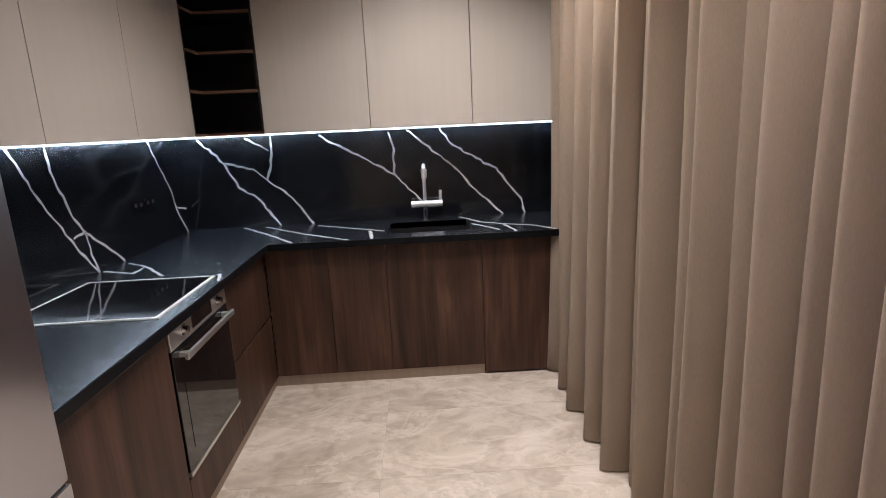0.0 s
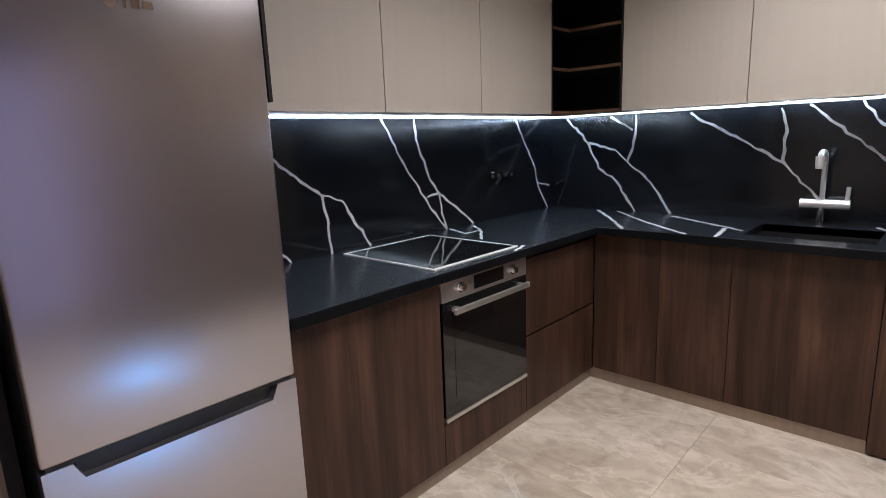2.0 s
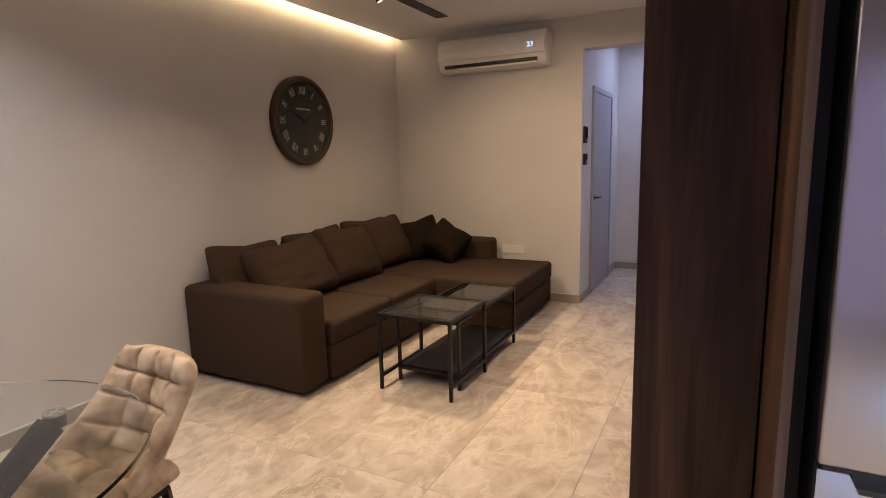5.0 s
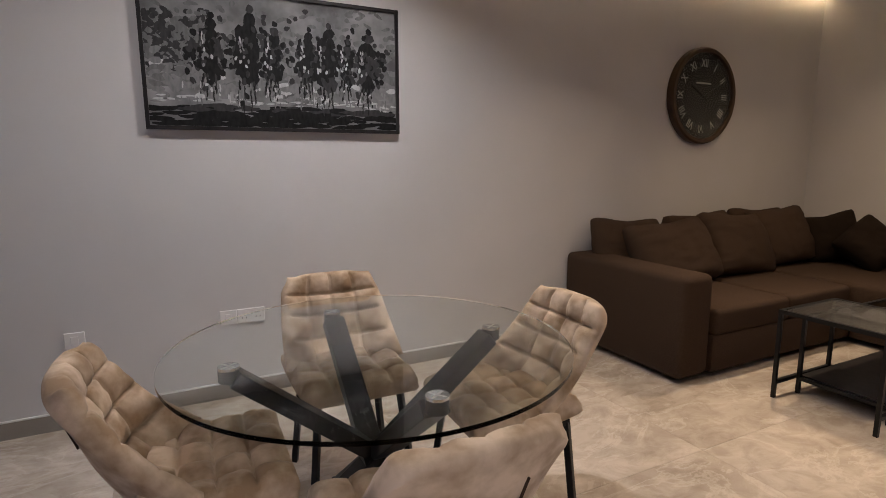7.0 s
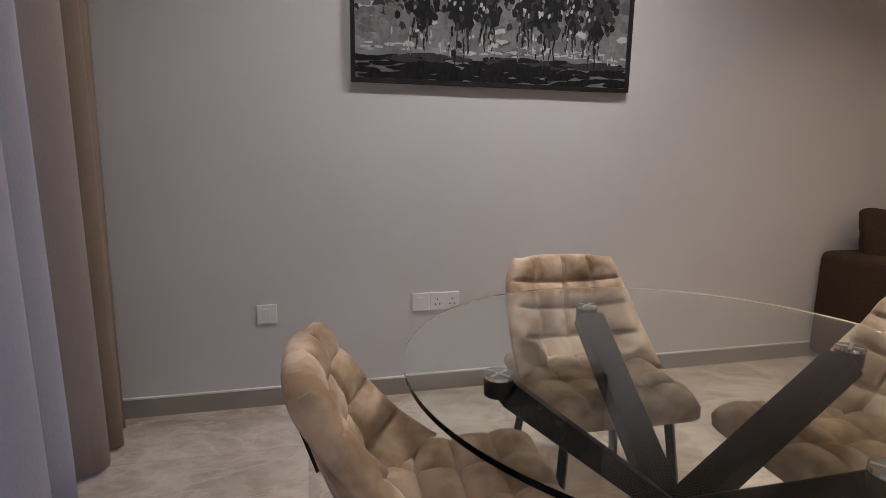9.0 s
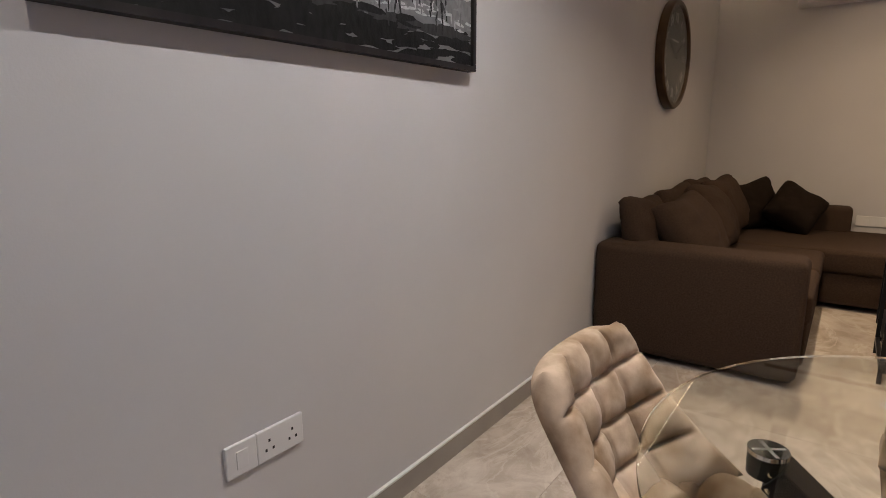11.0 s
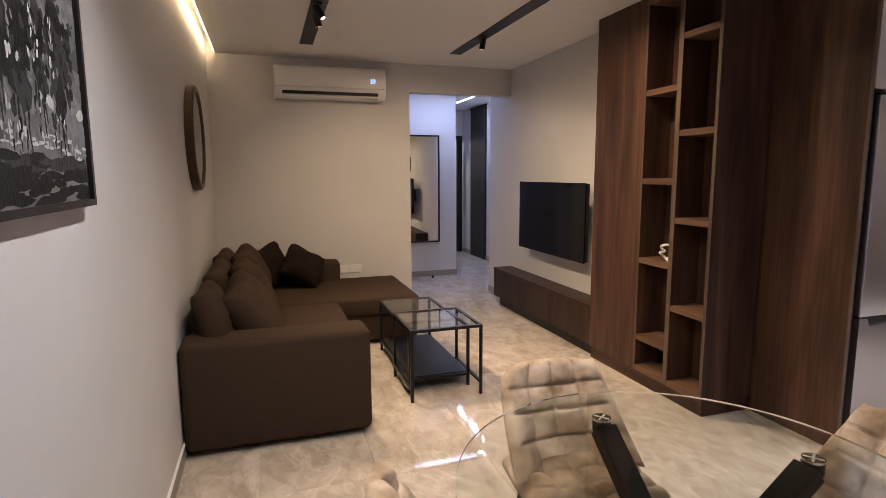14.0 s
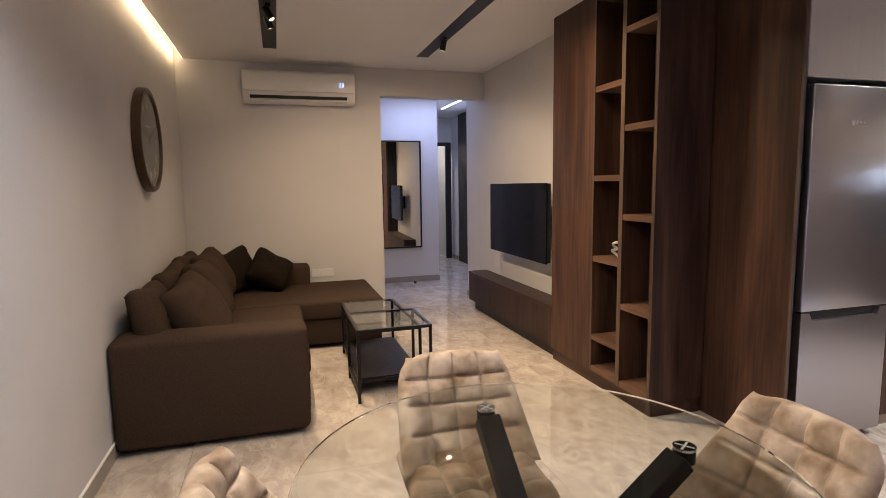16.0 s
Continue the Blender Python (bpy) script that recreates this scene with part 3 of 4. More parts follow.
for z in (UB, 1.812, 2.04, 2.265, 2.49):
    b = part("board", boxes((KW + 0.03, UX - 0.003, 3.012, N - 0.03, z, z + 0.018), (UX - 0.003, -0.352, UY + 0.003, N - 0.03, z, z + 0.018)), BLACK_WOOD, corner)
    part("edge", boxes((UX - 0.003, UX, 3.012, UY + 0.003, z, z + 0.018), (UX, -0.352, UY, UY + 0.003, z, z + 0.018)), SHELF_WOOD, b)
led = thing("led_strip", (0, 3.3, UB), "bright white LED strip under the wall cabinets", "led strip")
part("strip", boxes((KW + 0.046, 1.60, N - 0.040, N - 0.032, UB - 0.005, UB - 0.001)), LED_WHITE, led)
part("strip", boxes((KW + 0.032, KW + 0.040, 0.94, N - 0.046, UB - 0.006, UB - 0.001)), LED_WHITE, led)
part("profile", boxes((KW + 0.033, 1.60, N - 0.032, N - 0.012, UB - 0.005, UB - 0.001), (KW + 0.012, KW + 0.032, 0.94, N - 0.013, UB - 0.005, UB - 0.001)), ALUMINIUM, led)

# fridge with its housing
F0, F1, FF = 0.270, 0.905, -0.280
fridge = thing("fridge", (-0.6, 0.585, 0), "tall brushed steel fridge freezer with a grip recess", "fridge")
part("body", boxes((KW + 0.06, FF - 0.05, F0 + 0.005, F1 - 0.005, 0.03, 1.94), bevel=0.004), GREY_PLASTIC, fridge)
bm = bmesh.new()
box(bm, FF - 0.045, FF, F0, F1, 0.770, 1.955, bevel=0.008, segments=3)
upper = part("upper_door", bm, STEEL, fridge, smooth=True)
bm = bmesh.new()
outline = [(F0, 0.05), (F1, 0.05), (F1, 0.760), (F1 - 0.06, 0.760), (F1 - 0.08, 0.718), (F0 + 0.08, 0.718), (F0 + 0.06, 0.760), (F0, 0.760)]
rows = [[bm.verts.new((x, y, z)) for y, z in outline] for x in (FF - 0.045, FF)]
for r in rows:
    bm.faces.new(r)
for i in range(8):
    bm.faces.new((rows[0][i], rows[0][(i + 1) % 8], rows[1][(i + 1) % 8], rows[1][i]))
lower = part("lower_door", bm, STEEL, fridge)
part("grip", boxes((FF - 0.042, FF - 0.026, F0 + 0.07, F1 - 0.07, 0.718, 0.760)), BLACK_PLASTIC, lower, "black grip recess")
part("gasket", boxes((FF - 0.04, FF - 0.006, F0 + 0.01, F1 - 0.01, 0.760, 0.770)), BLACK_PLASTIC, fridge)
bm = boxes((FF, FF + 0.002, 0.570, 0.578, 1.750, 1.774), (FF, FF + 0.002, 0.588, 0.606, 1.752, 1.772), (FF, FF + 0.002, 0.612, 0.634, 1.754, 1.770))
bar(bm, (FF, 0.545, 1.762), (FF + 0.002, 0.545, 1.762), 0.014, sides=20)
part("badge", bm, CHROME, upper)
part("foot", boxes((-0.9, -0.35, F0 + 0.02, F1 - 0.02, 0, 0.03)), BLACK_PLASTIC, fridge)
housing = thing("fridge_housing", (-0.65, 0.2, 0), "dark walnut tall side panel beside the fridge", "panel")
part("side_panel", boxes((-1.0, FF - 0.01, 0.19, 0.212, 0.0, CEIL - 0.002), bevel=0.001), WALNUT, housing)
part("edge_strip", boxes((FF - 0.01, FF - 0.002, 0.19, 0.212, 0.0, CEIL - 0.002)), EDGE_WOOD, housing)
# black strip set back in the gap, standing in for its shade
part("filler", boxes((-0.6, -0.42, 0.212, 0.255, 0.0, CEIL - 0.002)), BLACK_WOOD, housing)
over = thing("wall_cabinet", (-0.6, 0.58, 1.99), "cream lacquered cabinet over the fridge", "cabinet", "kitchen wall cabinets")
part("body", boxes((KW + 0.01, FF - 0.02, 0.214, 0.923, 1.99, CEIL - 0.003)), CREAM, over)
part("door", boxes((FF - 0.019, FF, 0.216, 0.921, 1.985, CEIL - 0.004), bevel=0.0015), CREAM, over)
tall = thing("tall_panel", (-0.65, 0.92, 0), "slim dark walnut panel between fridge and wall cabinets", "panel")
part("board", boxes((KW + 0.012, FF - 0.03, 0.925, 0.936, UB, CEIL - 0.003)), BLACK_WOOD, tall)

# sockets on the black splashback
for y in (2.80, 2.94):
    so = thing("wall_socket", (KW + 0.012, y + 0.06, 1.18), "black wall socket on the black splashback", "socket", "kitchen sockets")
    plate = part("plate", boxes((KW + 0.012, KW + 0.020, y, y + 0.125, 1.145, 1.225), bevel=0.002), BLACK_GLASS, so)
    for o in (0.02, 0.08):
        part("switch", boxes((KW + 0.020, KW + 0.023, y + o, y + o + 0.025, 1.19, 1.21)), BLACK_PLASTIC, plate)
so = thing("wall_socket", (1.30, N - 0.012, 1.24), "black wall socket on the black splashback", "socket", "kitchen sockets")
part("plate", boxes((1.24, 1.36, N - 0.020, N - 0.012, 1.20, 1.28), bevel=0.002), BLACK_GLASS, so)
# unseen kitchen downlights, fixtures added to go with the lamps
for x, y in ADDED_DOWN:
    d = thing("downlight", (x, y, CEIL), "unseen white recessed downlight, added to light the kitchen", "downlight", "kitchen downlights")
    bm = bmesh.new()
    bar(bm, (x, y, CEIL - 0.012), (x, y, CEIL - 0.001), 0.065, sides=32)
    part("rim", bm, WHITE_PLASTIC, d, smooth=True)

# ---- living and dining ----
# shelf wall
U0, U1, UF, UBK = -2.14, -0.865, -0.21, 0.018
unit = thing("shelf_wall", (-1.5, -0.1, 0), "tall dark walnut shelf wall with two staggered open columns", "bookcase")
part("side_panel", boxes((U0, -1.55, UF, UF + 0.03, 0.1, CEIL - 0.002), bevel=0.001), WALNUT, unit)
part("carcass", boxes((U0 + 0.002, -1.552, UF + 0.031, UBK, 0.1, CEIL - 0.002)), BLACK_WOOD, unit)
for a, b in ((-1.55, -1.53), (-1.225, -1.185), (-0.89, -0.865)):
    up = part("upright", boxes((a, b, UF, UBK + 0.165 if b == -0.865 else UBK, 0.1, CEIL - 0.002), bevel=0.001), WALNUT, unit)
    part("edge_strip", boxes((a, b, UF - 0.002, UF, 0.1, CEIL - 0.002)), EDGE_WOOD, up, "paler edge strip")
part("back", boxes((-1.53, -0.89, UBK - 0.012, UBK, 0.14, CEIL - 0.002)), WALNUT, unit)
for a, b, heights in ((-1.53, -1.225, (0.10, 0.335, 0.91, 1.48, 2.09, 2.70)), (-1.185, -0.89, (0.10, 0.63, 1.225, 1.795, 2.40))):
    for z in heights:
        part("shelf", boxes((a, b, UF + 0.001, UBK - 0.012, z, z + 0.04), bevel=0.001), SHELF_WOOD, unit)
part("plinth", boxes((U0, U1 - 0.012, UF + 0.02, 0.18, 0, 0.1)), WALNUT_FLAT, unit)
bench = thing("tv_bench", (-3.2, -0.1, 0.1), "long low dark walnut television bench along the wall", "tv bench")
part("top", boxes((-4.2, U0, UF - 0.005, 0.018, 0.42, 0.45), bevel=0.001), BENCH_WOOD, bench)
for a, b in ((-4.2, -3.52), (-3.52, -2.83), (-2.83, U0)):
    part("drawer_front", boxes((a + 0.0015, b - 0.0015, UF, UF + 0.02, 0.11, 0.417), bevel=0.001), BENCH_WOOD, bench)
part("body", boxes((-4.2, U0 - 0.002, UF + 0.022, 0.018, 0.11, 0.419)), BENCH_WOOD, bench)
part("plinth", boxes((-4.15, U0 - 0.002, UF + 0.06, 0.018, 0, 0.11)), BLACK_WOOD, bench)

tv = thing("television", (-2.98, -0.1, 0.78), "large black flat television on a wall bracket", "television")
part("housing", boxes((-3.62, -2.34, -0.15, -0.115, 0.78, 1.47), bevel=0.008), BLACK_PLASTIC, tv)
part("screen", boxes((-3.625, -2.335, -0.163, -0.15, 0.772, 1.475), bevel=0.003), SCREEN, tv)
part("bracket", boxes((-3.15, -2.8, -0.115, 0.018, 1.0, 1.25)), BLACK_METAL, tv)

# air conditioner
ac = thing("air_conditioner", (-4.15, -2.08, 2.28), "white wall-mounted split air conditioner with a slim display", "air conditioner")
def shaped_bar(profile, y0, y1, inset=0.012):
    """A bar along y from a profile of (depth from the wall, height), its ends drawn in a little."""
    bm = bmesh.new()
    cx, cz = sum(d for d, z in profile) / len(profile), sum(z for d, z in profile) / len(profile)
    loops = []
    for y, k in ((y0, 1), (y0 + inset * 0.4, 0.35), (y0 + inset, 0), (y1 - inset, 0), (y1 - inset * 0.4, 0.35), (y1, 1)):
        loops.append([bm.verts.new((W + max(0.0, d - k * inset * (1 if d > cx else 0)), y, z - k * inset * 0.8 * (1 if z > cz else -1))) for d, z in profile])
    for a, b in zip(loops, loops[1:]):
        for k in range(len(profile)):
            bm.faces.new((a[k], a[(k + 1) % len(profile)], b[(k + 1) % len(profile)], b[k]))
    bm.faces.new(loops[0])
    bm.faces.new(loops[-1])
    return bm


body = part("body", shaped_bar([(0, 2.655), (0.15, 2.655), (0.185, 2.64), (0.200, 2.61), (0.205, 2.55), (0.202, 2.45), (0.196, 2.42), (0.190, 2.40), (0.165, 2.355), (0.125, 2.335), (0, 2.335)], -2.645, -1.515), WHITE_PLASTIC, ac, smooth=True)
part("front_panel", shaped_bar([(0.18, 2.632), (0.200, 2.625), (0.213, 2.60), (0.222, 2.53), (0.224, 2.47), (0.220, 2.445), (0.205, 2.437), (0.18, 2.437)], -2.638, -1.522, 0.006), WHITE_PLASTIC, body, smooth=True)
part("outlet", boxes((W + 0.10, W + 0.1965, -2.575, -1.60, 2.372, 2.402), bevel=0.005), BLACK_PLASTIC, body, "dark air outlet slot")
part("flap", boxes((W + 0.13, W + 0.188, -2.57, -1.605, 2.350, 2.368), bevel=0.006), WHITE_PLASTIC, body)
AC_DIGITS = (W + 0.2245, -1.66, 2.515)

# picture and clock on the south wall
pic = thing("painting", (0.65, S, 1.46), "large black and white canvas of galloping horses, black frame", "painting")
P0, P1, PZ0, PZ1, PY = -0.014, 1.328, 1.478, 2.178, S + 0.002
part("frame", boxes((P0, P1, PY, PY + 0.035, PZ0, PZ0 + 0.018), (P0, P1, PY, PY + 0.035, PZ1 - 0.018, PZ1), (P0, P0 + 0.018, PY, PY + 0.035, PZ0 + 0.018, PZ1 - 0.018), (P1 - 0.018, P1, PY, PY + 0.035, PZ0 + 0.018, PZ1 - 0.018)), BLACK_WOOD, pic)
CANVAS = material("painted_canvas", (0.10, 0.10, 0.10), 0.6, second=(0.28, 0.28, 0.28), scale=(6, 6, 6), detail=8, contrast=0.35, bump=0.4, bump_scale=60)
canvas = part("canvas", boxes((P0 + 0.018, P1 - 0.018, PY, PY + 0.022, PZ0 + 0.018, PZ1 - 0.018)), CANVAS, pic)
TONES = [material("oil_" + n, c, 0.45, second=tuple(min(1, k * 1.6 + 0.008) for k in c), scale=(60, 60, 25), bump=0.5, bump_scale=150)
         for n, c in (("black", (0.009,) * 3), ("dark", (0.030,) * 3), ("mid", (0.11,) * 3), ("pale", (0.145,) * 3), ("light", (0.34,) * 3))]

for m in [CANVAS] + TONES:
    m.node_tree.nodes["Principled BSDF"].inputs["Specular IOR Level"].default_value = 0.1


def paint_strokes():
    """Loose strokes: sky and trees, a row of running shapes in a cloud of dust, dark ground."""
    rnd = random.Random(21)
    wide, high = P1 - P0 - 0.04, PZ1 - PZ0 - 0.04
    bms = [bmesh.new() for _ in TONES]
    level = [0]

    def dab(tone, u, v, ru, rv, turn=0.0):
        level[0] += 1
        if tone == 3 and rnd.random() < 0.12:
            tone = 4
        y = PY + 0.0225 + 0.0035 * level[0] / 2600
        pts = []
        for k in range(7):
            a = 2 * math.pi * k / 7
            r = rnd.uniform(0.7, 1.15)
            px, pz = ru * r * math.cos(a), rv * r * math.sin(a)
            c, s = math.cos(turn), math.sin(turn)
            x = P1 - 0.02 - wide * min(0.995, max(0.005, u)) - (px * c - pz * s)
            z = PZ0 + 0.02 + high * min(0.99, max(0.01, v)) + px * s + pz * c
            pts.append(bms[tone].verts.new((min(P1 - 0.019, max(P0 + 0.019, x)), y, min(PZ1 - 0.019, max(PZ0 + 0.019, z)))))
        bms[tone].faces.new(pts)

    # pale sky, dark trees at one end and a thinner wood behind, a cloud of dust, dark ground
    for _ in range(70):
        u, v = rnd.random(), rnd.uniform(0.66, 1)
        dab(2, u, v, 0.030, 0.012, rnd.uniform(-0.5, 0.5))
    for _ in range(420):
        u = abs(rnd.gauss(0.0, 0.13))
        dab(rnd.choice((1, 1, 2)), u, rnd.gauss(0.62, 0.10), 0.018, 0.014, rnd.uniform(-1, 1))
    for _ in range(210):
        u = rnd.uniform(0.1, 1.0)
        dab(rnd.choice((1, 2, 2)), u, rnd.gauss(0.68, 0.08), 0.018, 0.014, rnd.uniform(-1, 1))
    for _ in range(240):
        dab(rnd.choice((2, 3, 3)), rnd.random(), rnd.gauss(0.33, 0.07), 0.034, 0.018, rnd.uniform(-0.4, 0.4))
    for _ in range(230):
        v = rnd.uniform(0.0, 0.16)
        dab(0 if v < 0.12 else rnd.choice((0, 1, 1)), rnd.random(), v, 0.06, 0.011, rnd.uniform(-0.08, 0.08))
    for _ in range(80):
        dab(rnd.choice((3, 4)), rnd.random(), rnd.gauss(0.20, 0.016), 0.026, 0.005, rnd.uniform(-0.1, 0.1))
    for _ in range(300):
        u = rnd.uniform(0.14, 0.95)
        dab(rnd.choice((0, 0, 1, 1, 2)), u, rnd.gauss(0.53, 0.075), 0.016, 0.020, rnd.uniform(-0.8, 0.8))
    # seven running horses with riders, head on: chest, neck and head, rider, legs, light on chest and face
    for u, v, s in ((0.22, 0.53, 0.95), (0.46, 0.53, 0.9), (0.60, 0.53, 0.85), (0.77, 0.52, 0.8), (0.36, 0.53, 1.2), (0.68, 0.50, 1.1), (0.86, 0.50, 1.05)):
        for du, dv, ru, rv in ((0, -0.05, 0.040, 0.060), (0.012, -0.12, 0.034, 0.040), (-0.012, 0.07, 0.026, 0.050), (-0.016, 0.15, 0.017, 0.034),
                               (0.012, 0.17, 0.030, 0.040), (0.016, 0.25, 0.024, 0.026), (0.018, 0.31, 0.014, 0.016), (0.024, 0.06, 0.026, 0.050)):
            dab(0 if rnd.random() < 0.8 else 1, u + du * s, v + dv * s, 1.3 * ru * s, 1.15 * rv * s, rnd.uniform(-0.3, 0.3))
        for _ in range(26):
            dab(rnd.choice((0, 0, 1)), u + rnd.gauss(0, 0.030 * s), v + rnd.gauss(0.02, 0.11 * s), 0.013, 0.020, rnd.uniform(-0.6, 0.6))
        for k, reach in ((-1.5, 5), (-0.6, 7), (0.5, 7), (1.4, 5)):
            for j in range(reach):
                dab(rnd.choice((0, 0, 1)), u + 0.015 * k * s + 0.003 * k * j * (0.5 - k * 0.2) + rnd.gauss(0, 0.002), v - 0.16 * s - 0.030 * j * s, 0.0065 - 0.0005 * j, 0.016, rnd.uniform(-0.2, 0.2))
        for _ in range(7):
            dab(rnd.choice((2, 3, 3)), u - 0.014 * s + rnd.gauss(0, 0.006), v + 0.06 * s + rnd.gauss(0, 0.05), 0.0055, 0.013, rnd.uniform(-0.4, 0.4))
        for _ in range(5):
            dab(rnd.choice((3, 4)), u - 0.012 * s + rnd.gauss(0, 0.012 * s), v - 0.02 + rnd.gauss(0, 0.035), 0.007, 0.012, rnd.uniform(-0.4, 0.4))
        for _ in range(3):
            dab(4, u - 0.018 * s + rnd.gauss(0, 0.003), v + 0.12 * s + rnd.gauss(0, 0.02), 0.004, 0.012, rnd.uniform(-0.2, 0.2))
        for _ in range(6):
            dab(rnd.choice((3, 4)), u + rnd.gauss(0, 0.025 * s), 0.22 + rnd.uniform(0, 0.10), 0.006, 0.009, rnd.uniform(-0.5, 0.5))
    for _ in range(60):
        u = rnd.uniform(0.08, 0.98)
        dab(rnd.choice((4, 3, 2)), u, rnd.uniform(0.17, 0.32), 0.004, rnd.uniform(0.010, 0.03), rnd.uniform(-0.1, 0.1))
    for bm, tone in zip(bms, TONES):
        tagged(part("paint_layer", bm, tone, canvas), kind="stuff")


paint_strokes()

clock = thing("wall_clock", (-2.66, S, 1.80), "large round black wall clock with silver Roman numerals", "clock")
CX, CZ, CR = -2.668, 1.825, 0.378


def ring(r_in, r_out, y0, y1, sides=64):
    bm, loops = bmesh.new(), []
    for i in range(sides):
        a = 2 * math.pi * i / sides
        loops.append([bm.verts.new((CX + r * math.cos(a), y, CZ + r * math.sin(a))) for r, y in ((r_in, y0), (r_out, y0), (r_out, y1 - 0.012), (r_out - 0.012, y1), (r_in + 0.006, y1), (r_in, y1 - 0.008))])
    for a, b in zip(loops, loops[1:] + loops[:1]):
        for i in range(6):
            bm.faces.new((a[i], a[(i + 1) % 6], b[(i + 1) % 6], b[i]))
    return bm


part("rim", ring(0.335, CR, S + 0.002, S + 0.06), BRASS, clock, "dark bronze rim", smooth=True)
bm = bmesh.new()
bar(bm, (CX, S + 0.002, CZ), (CX, S + 0.03, CZ), 0.338, sides=64)
face = part("face", bm, CLOCK_FACE, clock)



def lettering(name, text, size, m, mat, parent, depth=0.002):
    """Raised lettering in the built-in font, its middle at the pose m."""
    curve = bpy.data.curves.new(name, "FONT")
    curve.body, curve.size, curve.extrude, curve.align_x, curve.align_y = text, size, depth, "CENTER", "CENTER"
    ob = new(name, curve)
    data = bpy.data.meshes.new_from_object(ob.evaluated_get(bpy.context.evaluated_depsgraph_get()))
    bpy.data.objects.remove(ob)
    data.transform(m)
    data.materials.clear()
    data.materials.append(mat)
    out = new(name, data)
    out.parent, out.matrix_parent_inverse = parent, PLACE[parent].inverted()
    return out


lettering("display", "23", 0.06, Matrix.Translation(AC_DIGITS) @ pose(0, 0, 0, 90, 0, 90), DISPLAY, body)
for i, word in enumerate(("XII", "I", "II", "III", "IIII", "V", "VI", "VII", "VIII", "IX", "X", "XI")):
    a = radians(30 * i)
    lettering("numeral", word, 0.092, Matrix.Translation((CX - 0.255 * math.sin(a), S + 0.031, CZ + 0.255 * math.cos(a))) @ pose(0, 0, 0, 90, 0, 180) @ Matrix.Rotation(-a, 4, "Z") @ Matrix.Diagonal((0.75, 1, 1, 1)), SILVER_PAINT, face)
for name, deg, r, w in (("hour_pointer", 298, 0.17, 0.012), ("minute_pointer", 63, 0.26, 0.008)):
    a = radians(deg)
    d = Vector((-math.sin(a), 0, math.cos(a)))
    c0 = Vector((CX, S + 0.036, CZ))
    part(name, square_bar(bmesh.new(), c0 - d * 0.04, c0 + d * r, w, 0.003, 0), BLACK_METAL, clock)
part("dial_text", boxes((CX - 0.085, CX + 0.085, S + 0.030, S + 0.032, CZ + 0.095, CZ + 0.108)), SILVER_PAINT, face)

bm = bmesh.new()
bar(bm, (CX, S + 0.046, CZ), (CX, S + 0.049, CZ), 0.334, sides=64)
cover = part("cover_glass", bm, CLEAR, clock)
cover.visible_shadow = False

# sofa in an L
sofa = thing("corner_sofa", (-2.8, -2.6, 0), "dark brown fabric corner sofa with a chaise", "sofa")
bm = bmesh.new()
box(bm, -1.60, -1.332, -3.272, -2.224, 0.03, 0.655, bevel=0.045, segments=4)
part("armrest", bm, SOFA_CLOTH, sofa, smooth=True)
bm = bmesh.new()
box(bm, -4.14, -1.60, -3.24, -2.21, 0.04, 0.28, bevel=0.02)
box(bm, -4.14, -3.08, -2.21, -1.47, 0.04, 0.28, bevel=0.02)
part("base", bm, SOFA_CLOTH, sofa, smooth=True)
for a, b, y in ((-2.34, -1.605, -2.2), (-3.05, -2.345, -2.2)):
    bm = bmesh.new()
    box(bm, a, b, -3.05, y, 0.27, 0.435, bevel=0.035, segments=4)
    part("seat_cushion", bm, SOFA_CLOTH, sofa, smooth=True)
bm = bmesh.new()
box(bm, -4.13, -3.055, -3.05, -1.455, 0.27, 0.445, bevel=0.035, segments=4)
part("seat_cushion", bm, SOFA_CLOTH, sofa, smooth=True)
bm = bmesh.new()
box(bm, -4.16, -1.6, -3.26, -3.05, 0.04, 0.62, bevel=0.04, segments=4)
part("backrest", bm, SOFA_CLOTH, sofa, smooth=True)
bm = bmesh.new()
box(bm, -4.20, -4.0, -3.05, -2.06, 0.04, 0.655, bevel=0.045, segments=4)
part("armrest", bm, SOFA_CLOTH, sofa, smooth=True)


